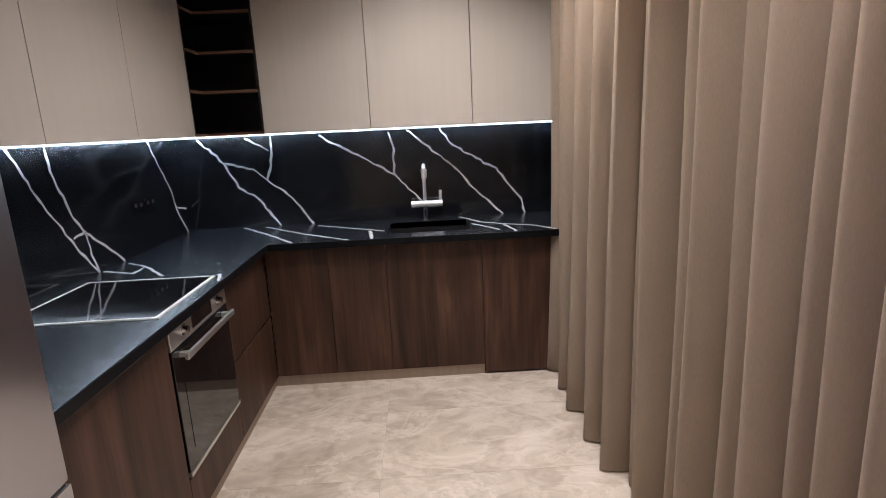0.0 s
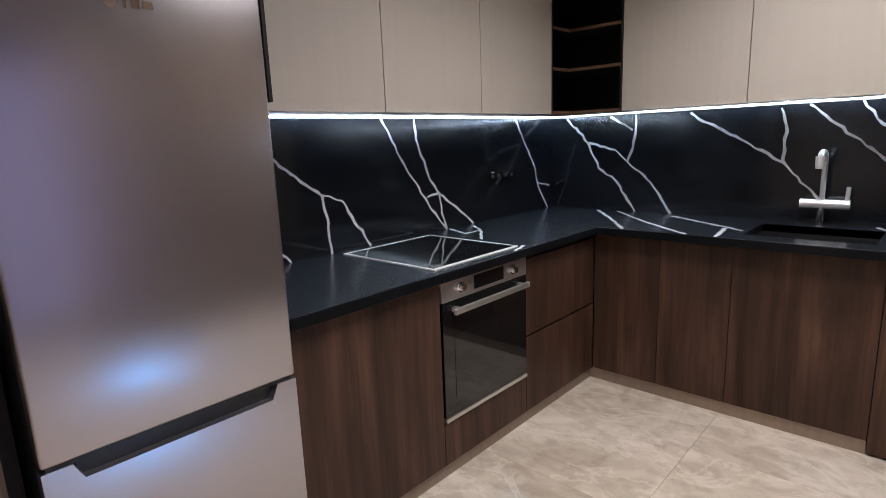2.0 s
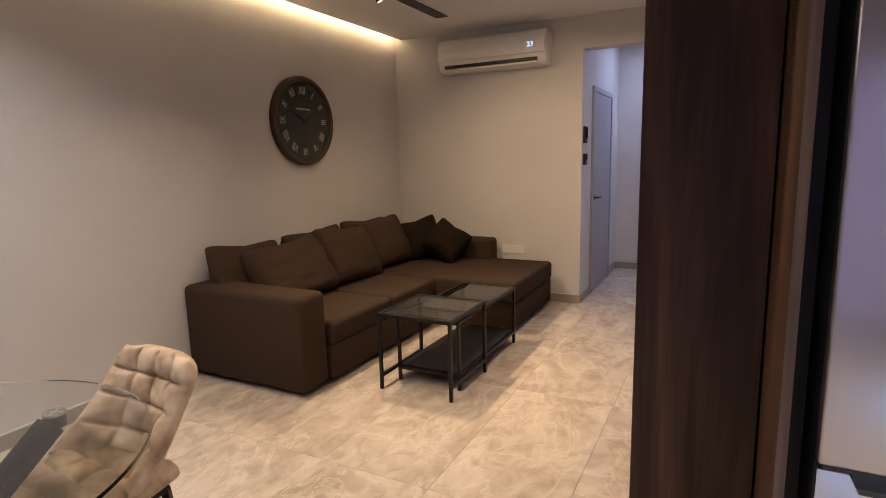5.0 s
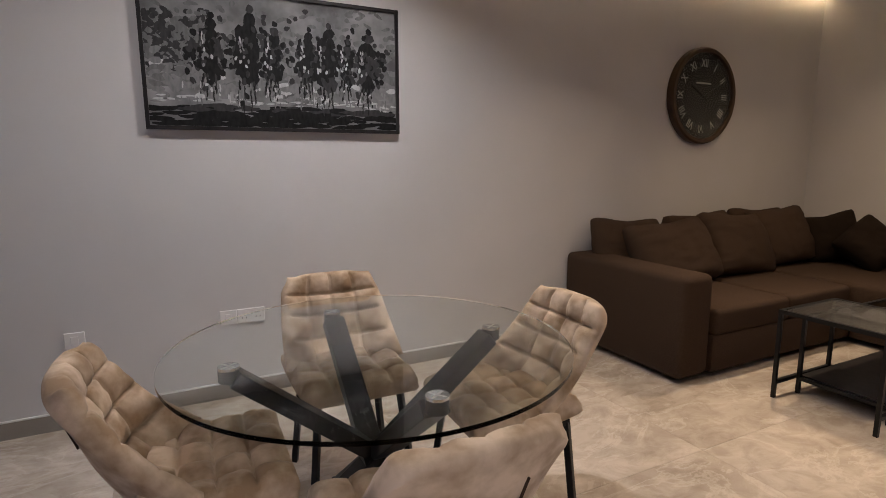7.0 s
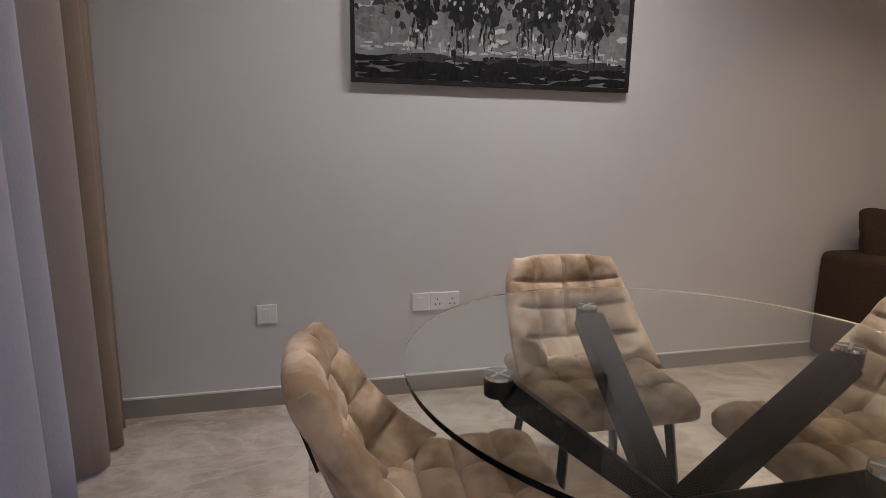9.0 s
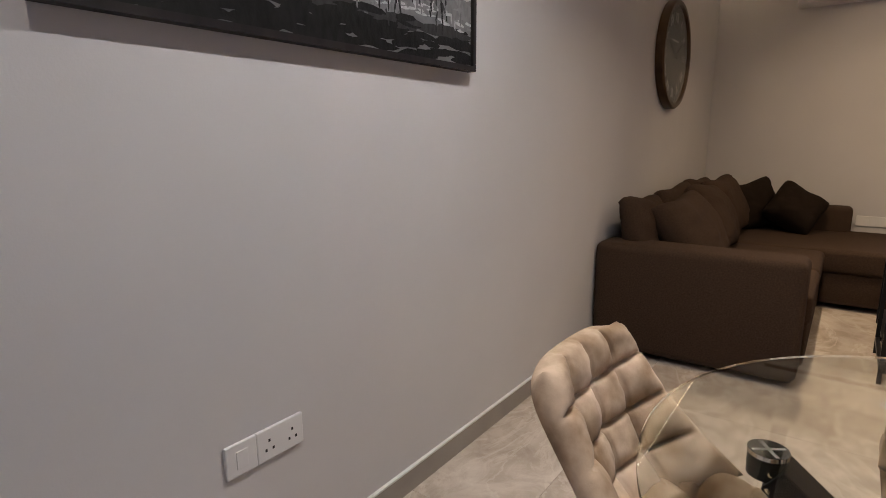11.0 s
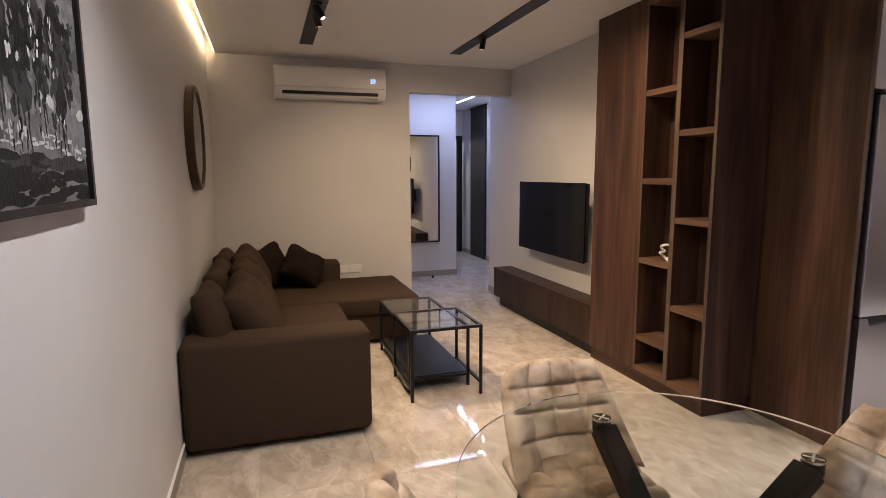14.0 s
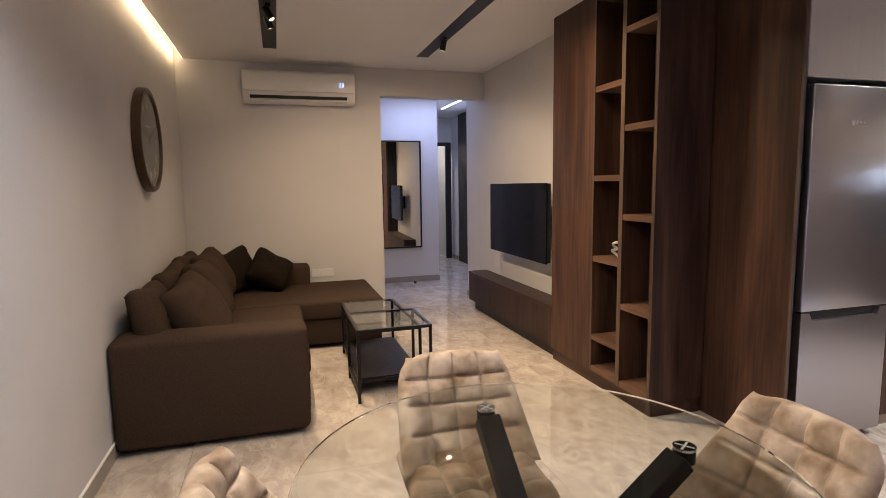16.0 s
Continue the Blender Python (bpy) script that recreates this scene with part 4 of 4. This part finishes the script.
def cushion(name, m, w, h, d, mat, parent=None, sag=0.0):
    """A stuffed cushion: pinched corners, a seam all round, fullest in the middle."""
    bm, n = bmesh.new(), 26
    sides = []
    for s in (1, -1):
        grid = []
        for i in range(n + 1):
            row = []
            for j in range(n + 1):
                u, v = 2 * i / n - 1, 2 * j / n - 1
                full = max(0.0, (1 - abs(u) ** 3) * (1 - abs(v) ** 3)) ** 0.6
                pinch = 1 - 0.06 * (1 - abs(u) ** 2) * abs(v) ** 3
                pinch2 = 1 - 0.06 * (1 - abs(v) ** 2) * abs(u) ** 3
                crease = -0.014 * max(0.0, 1 - abs(noise.noise(Vector((u * 1.3 + h * 31, v * 2.6 + w * 23, d * 41 + s))) / 0.09)) * (0.35 + 0.65 * abs(u))
                wob = crease + (0.022 * noise.noise(Vector((u * 1.8 + w * 17, v * 1.8 + h * 15, s + d * 29))) + 0.010 * noise.noise(Vector((u * 5 + w * 17, v * 5, s + h * 9)))) * full
                corner_in = 1 - 0.09 * (abs(u) * abs(v)) ** 5
                rim_in = 1 - 0.035 * (1 - full)
                row.append(bm.verts.new(m @ Vector((u * w / 2 * pinch2 * corner_in * rim_in, s * d / 2 * (0.16 + 0.84 * full) + wob, (v * h / 2 + (-sag * (1 - abs(u)) * (v + 1) / 2)) * pinch * corner_in * rim_in))))
            grid.append(row)
        sides.append(grid)
        for i in range(n):
            for j in range(n):
                q = (grid[i][j], grid[i + 1][j], grid[i + 1][j + 1], grid[i][j + 1])
                bm.faces.new(q if s < 0 else q[::-1])
    f, k = sides
    rim = [(i, 0) for i in range(n)] + [(n, j) for j in range(n)] + [(n - i, n) for i in range(n)] + [(0, n - j) for j in range(n)]
    for a, b in zip(rim, rim[1:] + rim[:1]):
        bm.faces.new((f[a[0]][a[1]], f[b[0]][b[1]], k[b[0]][b[1]], k[a[0]][a[1]]))
    return part(name, bm, mat, parent, smooth="all")


# loose cushions: along the back, then the corner
for x, y, z, turn, lean, roll, w, h, d, cloth in (
        (-1.80, -3.12, 0.685, -3, 14, -4, 0.74, 0.46, 0.20, SOFA_CLOTH),
        (-2.58, -3.12, 0.69, 2, 14, 2, 0.76, 0.46, 0.20, SOFA_CLOTH),
        (-3.34, -3.12, 0.70, 0, 14, -2, 0.74, 0.46, 0.20, SOFA_CLOTH),
        (-2.03, -2.90, 0.65, 5, 32, 4, 0.80, 0.54, 0.27, SOFA_CLOTH),
        (-2.76, -2.91, 0.665, -3, 28, -5, 0.78, 0.55, 0.26, SOFA_CLOTH),
        (-3.36, -2.93, 0.69, 6, 24, 3, 0.66, 0.53, 0.24, SOFA_CLOTH),
        (-3.84, -2.80, 0.655, 52, 18, 14, 0.47, 0.46, 0.25, PILLOW_CLOTH),
        (-3.80, -2.46, 0.645, 62, 34, -38, 0.42, 0.42, 0.27, PILLOW_CLOTH)):
    c = cushion("cushion", pose(x, y, z, 0, 0, -turn) @ pose(0, 0, 0, lean, 0, 0) @ pose(0, 0, 0, 0, roll, 0), w, h, d, cloth, sag=0.03)
    tagged(c, "plump dark brown fabric cushion leaning on the sofa back" if cloth is SOFA_CLOTH else "square dark scatter cushion in the sofa corner", "cushion", "sofa cushions")


# nesting coffee tables
def coffee_table(name, x0, x1, y0, y1, h, label, shelf):
    t = thing(name, ((x0 + x1) / 2, (y0 + y1) / 2, 0), label, "coffee table", "nesting tables")
    s = 0.02
    for x in (x0, x1 - s):
        for y in (y0, y1 - s):
            part("leg", boxes((x, x + s, y, y + s, 0, h - 0.02), bevel=0.001), BLACK_METAL, t)
    part("top_frame", boxes((x0, x1, y0, y0 + s, h - 0.02, h), (x0, x1, y1 - s, y1, h - 0.02, h), (x0, x0 + s, y0 + s, y1 - s, h - 0.02, h), (x1 - s, x1, y0 + s, y1 - s, h - 0.02, h)), BLACK_METAL, t)
    part("glass_top", boxes((x0 + s, x1 - s, y0 + s, y1 - s, h - 0.008, h - 0.001)), CLEAR, t)
    z = 0.09
    if shelf:
        part("lower_shelf", boxes((x0 + s, x1 - s, y0 + s, y1 - s, z + 0.004, z + 0.018)), BLACK_WOOD, t, "black lower shelf")
    part("lower_frame", boxes((x0 + s, x1 - s, y0, y0 + s, z - 0.01, z + 0.01), (x0 + s, x1 - s, y1 - s, y1, z - 0.01, z + 0.01), (x0, x0 + s, y0 + s, y1 - s, z - 0.01, z + 0.01), *(((x1 - s, x1, y0 + s, y1 - s, z - 0.01, z + 0.01),) if shelf else ())), BLACK_METAL, t)


coffee_table("coffee_table", -2.90, -1.87, -1.865, -1.40, 0.455, "low black steel coffee table with glass top and black shelf", True)
coffee_table("side_table", -2.235, -1.69, -1.895, -1.37, 0.51, "taller black steel and glass table nesting over the low one", False)

# dining table
TX, TY, TR = 0.714, -1.745, 0.628
table = thing("dining_table", (TX, TY, 0), "round clear glass dining table on crossed black beams", "dining table")
bm = bmesh.new()
bar(bm, (TX, TY, 0.735), (TX, TY, 0.747), TR, sides=128)
part("glass_top", bm, CLEAR, table, smooth=True)
for a in (0, 90, 180, 270):
    a = radians(a)
    d = Vector((math.cos(a), math.sin(a), 0))
    side = Vector((-d.y, d.x, 0)) * (0.012 if int(round(math.degrees(a))) % 180 else -0.012)
    c = Vector((TX, TY, 0))
    leg = part("leg", square_bar(bmesh.new(), c + d * 0.425 + Vector((0, 0, 0.70)) + side, c - d * 0.437 + Vector((0, 0, 0.012)) + side, 0.078, 0.05, 0.004), BLACK_METAL, table)
    p = c + d * 0.437 + side
    bm = bmesh.new()
    bar(bm, p + Vector((0, 0, 0.69)), p + Vector((0, 0, 0.727)), 0.030, 0.031, sides=28)
    part("socket", bm, BLACK_METAL, leg, smooth=True)
    bm = bmesh.new()
    bar(bm, p + Vector((0, 0, 0.727)), p + Vector((0, 0, 0.7345)), 0.0315, sides=28)
    pad = part("pad", bm, CHROME, leg, "polished steel pad under the glass", smooth=True)
    # star facets as white bars, the glints of the steel put into colour
    bm = bmesh.new()
    for k in range(2):
        q = Vector((math.cos(k * math.pi / 2 + 0.6), math.sin(k * math.pi / 2 + 0.6), 0))
        square_bar(bm, p + q * 0.027 + Vector((0, 0, 0.7347)), p - q * 0.027 + Vector((0, 0, 0.7347)), 0.0065, 0.0004, 0)
    part("star", bm, WHITE_PLASTIC, pad, "star of facets, made white for their glints")
    part("foot", boxes((p.x - 0.04 - 2 * 0.437 * d.x, p.x + 0.04 - 2 * 0.437 * d.x, p.y - 0.04 - 2 * 0.437 * d.y, p.y + 0.04 - 2 * 0.437 * d.y, 0, 0.02), bevel=0.002), BLACK_PLASTIC, leg)


# dining chair: faces +y, seat and back quilted into squares
def quilt(point, cols, rows, sub, thick, puff):
    """A padded shell over point(u, v) with u, v in 0..1, in cols by rows pillows."""
    bm = bmesh.new()
    nu, nv = cols * sub, rows * sub
    front, back = [], []
    for i in range(nu + 1):
        fr, br = [], []
        for j in range(nv + 1):
            u, v = i / nu, j / nv
            p = point(u, v)
            e = 1e-3
            n = (point(min(u + e, 1), v) - point(max(u - e, 0), v)).cross(point(u, min(v + e, 1)) - point(u, max(v - e, 0))).normalized()
            a, b = abs(math.sin(math.pi * cols * u)), abs(math.sin(math.pi * rows * v))
            bulge = (a * b) ** 0.30 + 0.12 * (max(a, b) ** 3) * (1 - min(a, b)) ** 3
            edge = min(u, 1 - u, v, 1 - v)
            rim_fade = min(1.0, edge / 0.06)
            bulge = 0.62 * (1 - rim_fade) + bulge * rim_fade + 0.16 * noise.noise(Vector((u * 7, v * 7, thick * 50))) + 0.10 * noise.noise(Vector((u * 17, v * 15, thick * 90)))
            soft = (1 - (1 - min(1.0, edge / 0.045)) ** 2) ** 0.5
            bulge *= soft
            fr.append(bm.verts.new(p - n * (puff * bulge + thick * 0.5 * soft)))
            br.append(bm.verts.new(p + n * thick * 0.5 * soft))
        front.append(fr)
        back.append(br)
    for i in range(nu):
        for j in range(nv):
            bm.faces.new((front[i][j], front[i + 1][j], front[i + 1][j + 1], front[i][j + 1]))
            bm.faces.new((back[i][j], back[i][j + 1], back[i + 1][j + 1], back[i + 1][j]))
    rim = [(i, 0) for i in range(nu)] + [(nu, j) for j in range(nv)] + [(nu - i, nv) for i in range(nu)] + [(0, nv - j) for j in range(nv)]
    for a, b in zip(rim, rim[1:] + rim[:1]):
        bm.faces.new((front[a[0]][a[1]], back[a[0]][a[1]], back[b[0]][b[1]], front[b[0]][b[1]]))
    bmesh.ops.remove_doubles(bm, verts=bm.verts[:], dist=1e-5)
    return bm


def seat_point(u, v):
    x = 2 * u - 1
    y = 0.25 - 0.40 * v
    z = 0.455 - 0.022 * math.sin(math.pi * min(v, 1)) + 0.055 * abs(x) ** 3 * v - 0.03 * max(0, 0.15 - v) / 0.15 - 0.01 * v
    return Vector((x * (0.225 + 0.02 * v), y, z))


def back_point(u, v):
    x = 2 * u - 1
    half = 0.245 - 0.036 * v ** 1.4 - 0.030 * max(0.0, (v - 0.75) / 0.25) ** 2.5
    y = -0.145 - 0.125 * v - 0.035 * math.sin(math.pi / 2 * min(1, v * 2.2)) + (0.15 * (1 - v) ** 1.3 + 0.022) * abs(x) ** 2.2
    z = 0.432 + 0.386 * v + 0.055 * abs(x) ** 3 * (1 - v) + 0.010 * abs(x) ** 2.5 * v - 0.036 * abs(x) ** 4 * v ** 4
    return Vector((x * half, y, z))


def dining_chair():
    c = thing("dining_chair", (0, 0, 0), "quilted beige velvet dining chair on black metal legs", "chair", "chairs round the table")
    part("seat", quilt(seat_point, 4, 4, 14, 0.056, 0.034), VELVET, c, smooth="all")
    back = part("backrest", quilt(back_point, 4, 4, 14, 0.036, 0.034), VELVET, c, smooth="all")
    bm = bmesh.new()
    square_bar(bm, (0.085, -0.256, 0.62), (0.10, -0.282, 0.71), 0.004, 0.006, 0.001)
    part("pull_seam", bm, SOFA_CLOTH, back, "dark slit seam")
    for x in (-1, 1):
        bm = bmesh.new()
        square_bar(bm, (x * 0.165, 0.20, 0.40), (x * 0.165, -0.15, 0.40), 0.025, 0.025)
        rail = part("side_rail", bm, BLACK_METAL, c)
        for y0, y1 in ((0.19, 0.235), (-0.14, -0.165)):
            bm = bmesh.new()
            square_bar(bm, (x * 0.165, y0, 0.40), (x * 0.205, y1, 0.0), 0.025, 0.025)
            part("leg", bm, BLACK_METAL, c)
    bm = bmesh.new()
    square_bar(bm, (-0.165, 0.02, 0.40), (0.165, 0.02, 0.40), 0.025, 0.025)
    part("cross_rail", bm, BLACK_METAL, c)
    return c


chair = dining_chair()
spots = ((0.782, -1.225, 180), (0.186, -1.747, 267), (0.646, -2.277, -2), (1.258, -1.75, 88))
for i, (x, y, turn) in enumerate(spots):
    m = pose(x, y, 0, 0, 0, turn)
    if i:
        copy_thing(chair, m)
    else:
        chair.matrix_basis = m


# curtains
def curtain(name, path, top, bottom, wave, depth, label, seed):
    """Hanging cloth along a line of points, in soft uneven folds."""
    rnd = random.Random(seed)
    pts = [Vector((*p, 0)) for p in path]
    length = sum((b - a).length for a, b in zip(pts, pts[1:]))
    n, rows = int(length / 0.012), 14
    phase, ph = [], 0.0
    for i in range(n + 1):
        ph += 2 * math.pi * (length / n) / (wave * (1 + 0.7 * noise.noise(Vector((i * 0.06, seed, 0)))))
        phase.append(ph)
    bm, grid = bmesh.new(), []
    for i in range(n + 1):
        d, s = length * i / n, 0.0
        for a, b in zip(pts, pts[1:]):
            k = (b - a).length
            if d <= s + k + 1e-6:
                break
            s += k
        p, t = a.lerp(b, (d - s) / k), (b - a).normalized()
        side = Vector((t.y, -t.x, 0))
        col = []
        for j in range(rows + 1):
            v = j / rows
            amp = depth * (0.75 + 0.25 * v) * (1 + 0.5 * noise.noise(Vector((i * 0.03, v * 0.8, seed + 5))))
            f = phase[i] + 0.5 * noise.noise(Vector((i * 0.02, v * 1.5, seed + 9)))
            w = 2 * abs(math.sin(f / 2)) ** 0.7 - 1.2 + 0.3 * math.sin(0.47 * f + 2.0 + 1.2 * noise.noise(Vector((i * 0.015, v * 1.2, seed + 4))))
            q = p + side * amp * w + t * 0.02 * noise.noise(Vector((i * 0.04, v * 2, seed + 2)))
            col.append(bm.verts.new((q.x, q.y, top + (bottom - top) * v)))
        grid.append(col)
    for a, b in zip(grid, grid[1:]):
        for j in range(rows):
            bm.faces.new((a[j], a[j + 1], b[j + 1], b[j]))
    bmesh.ops.solidify(bm, geom=bm.faces[:], thickness=0.004)
    c = thing(name, (pts[0].x, pts[0].y, bottom), label, "curtain", "curtains")
    part("cloth", bm, CURTAIN_CLOTH, c, smooth="all")
    return c


curtain("curtain", ((1.44, 2.97), (1.47, 2.0), (1.55, 1.0), (1.59, 0.64)), CEIL - 0.03, 0.012, 0.135, 0.115, "floor-length taupe curtain hanging in deep folds beside the kitchen", 3)
# the stretch from y = 0.15 to 1.10 is unseen, added to soften the lamp
curtain("curtain", ((2.36, 1.10), (2.36, -2.5), (2.32, -3.15)), CEIL - 0.03, 0.02, 0.20, 0.08, "floor-length taupe curtain hanging beside the dining table", 8)

# tracks in the ceiling
for x0, x1, y in ((-3.62, 2.0, -2.36), (-3.64, 2.0, -0.89)):
    t = thing("ceiling_track", ((x0 + x1) / 2, y, CEIL), "black recessed magnetic ceiling track", "light track")
    part("channel", boxes((x0, x1, y - 0.06, y + 0.06, CEIL - 0.006, CEIL - 0.001)), BLACK_METAL, t)
# the unseen heads over the dining end are built like the others
for x, y, dx, dy, watts, spread in SPOTS:
    s = thing("track_spotlight", (x, y, CEIL - 0.01), "small black cylindrical spotlight on the ceiling track", "spotlight", "track spotlights")
    aim = Vector((dx, dy, -0.885)).normalized()
    c0 = Vector((x, y, CEIL - 0.06))
    part("base", boxes((x - 0.05, x + 0.05, y - 0.018, y + 0.018, CEIL - 0.022, CEIL - 0.006), bevel=0.002), BLACK_METAL, s)
    bm = bmesh.new()
    bar(bm, (x, y, CEIL - 0.02), c0, 0.007)
    part("stem", bm, BLACK_METAL, s)
    bm = bmesh.new()
    bar(bm, c0 - aim * 0.045, c0 + aim * 0.05, 0.026, sides=24)
    head = part("head", bm, BLACK_METAL, s, smooth=True)
    bm = bmesh.new()
    bar(bm, c0 + aim * 0.0502, c0 + aim * 0.0512, 0.018, sides=20)
    part("lens", bm, LED_WARM, head, "glowing warm lens")

# hall mirror
mirror = thing("hall_mirror", (-6.185, -0.575, 0.53), "tall wall mirror in a thin black frame", "mirror")
MX = -6.185
part("glass", boxes((MX, MX + 0.012, -0.87, -0.29, 0.55, 2.11)), MIRROR, mirror)
part("frame", boxes((MX, MX + 0.03, -0.89, -0.87, 0.53, 2.13), (MX, MX + 0.03, -0.29, -0.27, 0.53, 2.13), (MX, MX + 0.03, -0.87, -0.29, 0.53, 0.55), (MX, MX + 0.03, -0.87, -0.29, 2.11, 2.13)), BLACK_METAL, mirror)
mirror.matrix_basis = pose(-6.185, -0.575, 0.53, 0, 0, -1.4)


# sockets on the painted walls
def socket(x, y, z, face_axis, gangs, label):
    s = thing("wall_socket", (x, y, z), label, "socket", "wall sockets")
    for i in range(gangs):
        w = 0.147 if gangs == 2 and i else 0.088
        o = 0.089 * i
        if face_axis == "y":
            p = part("plate", boxes((x - o - w, x - o, y, y + 0.011, z, z + 0.088), bevel=0.003), WHITE_PLASTIC, s)
            holes = [(x - o - w * k - dx, z + dz) for k in ((0.25, 0.75) if w > 0.1 else ()) for dx, dz in ((0, 0.055), (-0.011, 0.03), (0.011, 0.03))]
            for hx, hz in holes:
                part("pin_hole", boxes((hx - 0.003, hx + 0.003, y + 0.011, y + 0.0116, hz - 0.004, hz + 0.004)), BLACK_PLASTIC, p)
            if w < 0.1:
                part("switch", boxes((x - o - 0.06, x - o - 0.028, y + 0.011, y + 0.014, z + 0.02, z + 0.068), bevel=0.001), WHITE_PLASTIC, p)
        else:
            p = part("plate", boxes((x, x + 0.011, y + o, y + o + w, z, z + 0.088), bevel=0.003), WHITE_PLASTIC, s)
    return s


socket(1.765, S, 0.40, "y", 1, "white single wall socket plate near the floor")
socket(1.052, S, 0.42, "y", 2, "white socket plates with a double outlet on the wall")
socket(W, -2.03, 0.475, "x", 2, "white double socket plates beside the sofa")

# ornament on the shelf: a looped white knot on a small block
orn = thing("ornament", (-1.31, -0.12, 0.95), "small white looped knot ornament on a shelf", "ornament")
part("base", boxes((-1.32, -1.26, -0.15, -0.10, 0.95, 0.98), bevel=0.005), WHITE_PLASTIC, orn)
bm = bmesh.new()
loop = [Vector((-1.35 + 0.07 * math.cos(t) + 0.03 * math.cos(2 * t), -0.12 + 0.02 * math.sin(3 * t), 1.005 + 0.045 * math.sin(t) + 0.02 * math.sin(2 * t))) for t in [2 * math.pi * i / 36 for i in range(37)]]
for a, b in zip(loop, loop[1:]):
    bar(bm, a, b, 0.009, sides=8)
part("knot", bm, WHITE_PLASTIC, orn, smooth=True)

# hall: entrance door, entry phones, dark door, doorway, strips of light
entry = tagged(thing("door_1", (-5.2, -1.22, 0), "closed grey flush entrance door with a black lever handle", "door"), kind="structure")
part("frame", boxes((-5.70, -5.65, -1.22, -1.195, 0, 2.17), (-4.75, -4.70, -1.22, -1.195, 0, 2.17), (-5.65, -4.75, -1.22, -1.195, 2.12, 2.17), bevel=0.002), GREY_DOOR, entry)
leaf = part("leaf", boxes((-5.648, -4.752, -1.22, -1.205, 0.005, 2.118), bevel=0.002), GREY_DOOR, entry)
bm = boxes((-4.84, -4.79, -1.205, -1.197, 1.0, 1.05))
bar(bm, (-4.815, -1.2, 1.025), (-4.815, -1.16, 1.025), 0.009)
bar(bm, (-4.81, -1.16, 1.025), (-4.94, -1.16, 1.025), 0.009)
part("door_handle", bm, BLACK_METAL, leaf, "black lever handle")
for x, z0, z1 in ((-4.36, 1.59, 1.75), (-4.365, 1.38, 1.49)):
    ph = thing("entry_phone", (x, -1.215, z0), "black wall-mounted entry phone panel", "entry phone", "entry panels")
    body = part("body", boxes((x - 0.045, x + 0.045, -1.215, -1.19, z0, z1), bevel=0.004), BLACK_PLASTIC, ph)
    part("screen", boxes((x - 0.035, x + 0.035, -1.19, -1.188, z0 + 0.05, z1 - 0.01)), BLACK_GLASS, body)
dark = tagged(thing("door_2", (-7.74, 1.0, 0), "full-height dark wooden corridor door", "door"), kind="structure")
part("leaf", boxes((-8.1, -7.38, 0.965, 0.998, 0.005, CEIL + 0.015), bevel=0.002), BLACK_WOOD, dark)
doorway = tagged(thing("door_3", (-8.6, 0.6, 0), "dark door frame open to a lit room", "door"), kind="structure")
part("frame", boxes((-8.62, -8.57, 0.21, 0.27, 0, 2.3), (-8.62, -8.57, 0.86, 0.97, 0, 2.3), (-8.62, -8.57, 0.27, 0.86, 2.23, 2.3)), BLACK_WOOD, doorway)
for name, row in (("led_line", (-7.4, -6.1, 0.435, 0.465, CEIL + 0.012, CEIL + 0.0195)), ("led_line", (-5.665, -5.635, -0.8, 0.3, CEIL + 0.012, CEIL + 0.0195))):
    t = thing(name, ((row[0] + row[1]) / 2, (row[2] + row[3]) / 2, CEIL), "cool white LED line in the hall ceiling", "led strip", "hall LED lines")
    part("diffuser", boxes(row), LED_COOL, t)
stop = thing("door_stop", (-6.05, -0.42, 0), "small black floor door stop", "door stop")
bm = bmesh.new()
bar(bm, (-6.05, -0.42, 0), (-6.05, -0.42, 0.035), 0.022, 0.018, sides=16)
part("stub", bm, BLACK_PLASTIC, stop, smooth=True)

# ---- floor tiles ----
def lay_tiles():
    step_x, step_y, gap = 1.2, 0.6, 0.0006
    cache = {}
    for i in range(-9, 4):
        for j in range(-7, 8):
            x0, y0 = i * step_x + 0.35, j * step_y + 0.12
            x1, y1 = x0 + step_x, y0 + step_y
            if x0 < W - 0.3 and (y1 < -1.3 or y0 > 1.1):
                continue
            if x0 < KW - 0.3 and y0 > 1.1 or x0 > 2.6 or x1 < -9.7 or y1 < S or y0 > N:
                continue
            if "tile" not in cache:
                bm = bmesh.new()
                box(bm, gap, step_x - gap, gap, step_y - gap, -0.008, 0.0, bevel=0.0006, segments=1)
                cache["tile"] = mesh("tile", bm, TILE)
            ob = new("tile", cache["tile"])
            ob.parent = floor
            ob.matrix_basis = Matrix.Translation((x0, y0, 0))


lay_tiles()
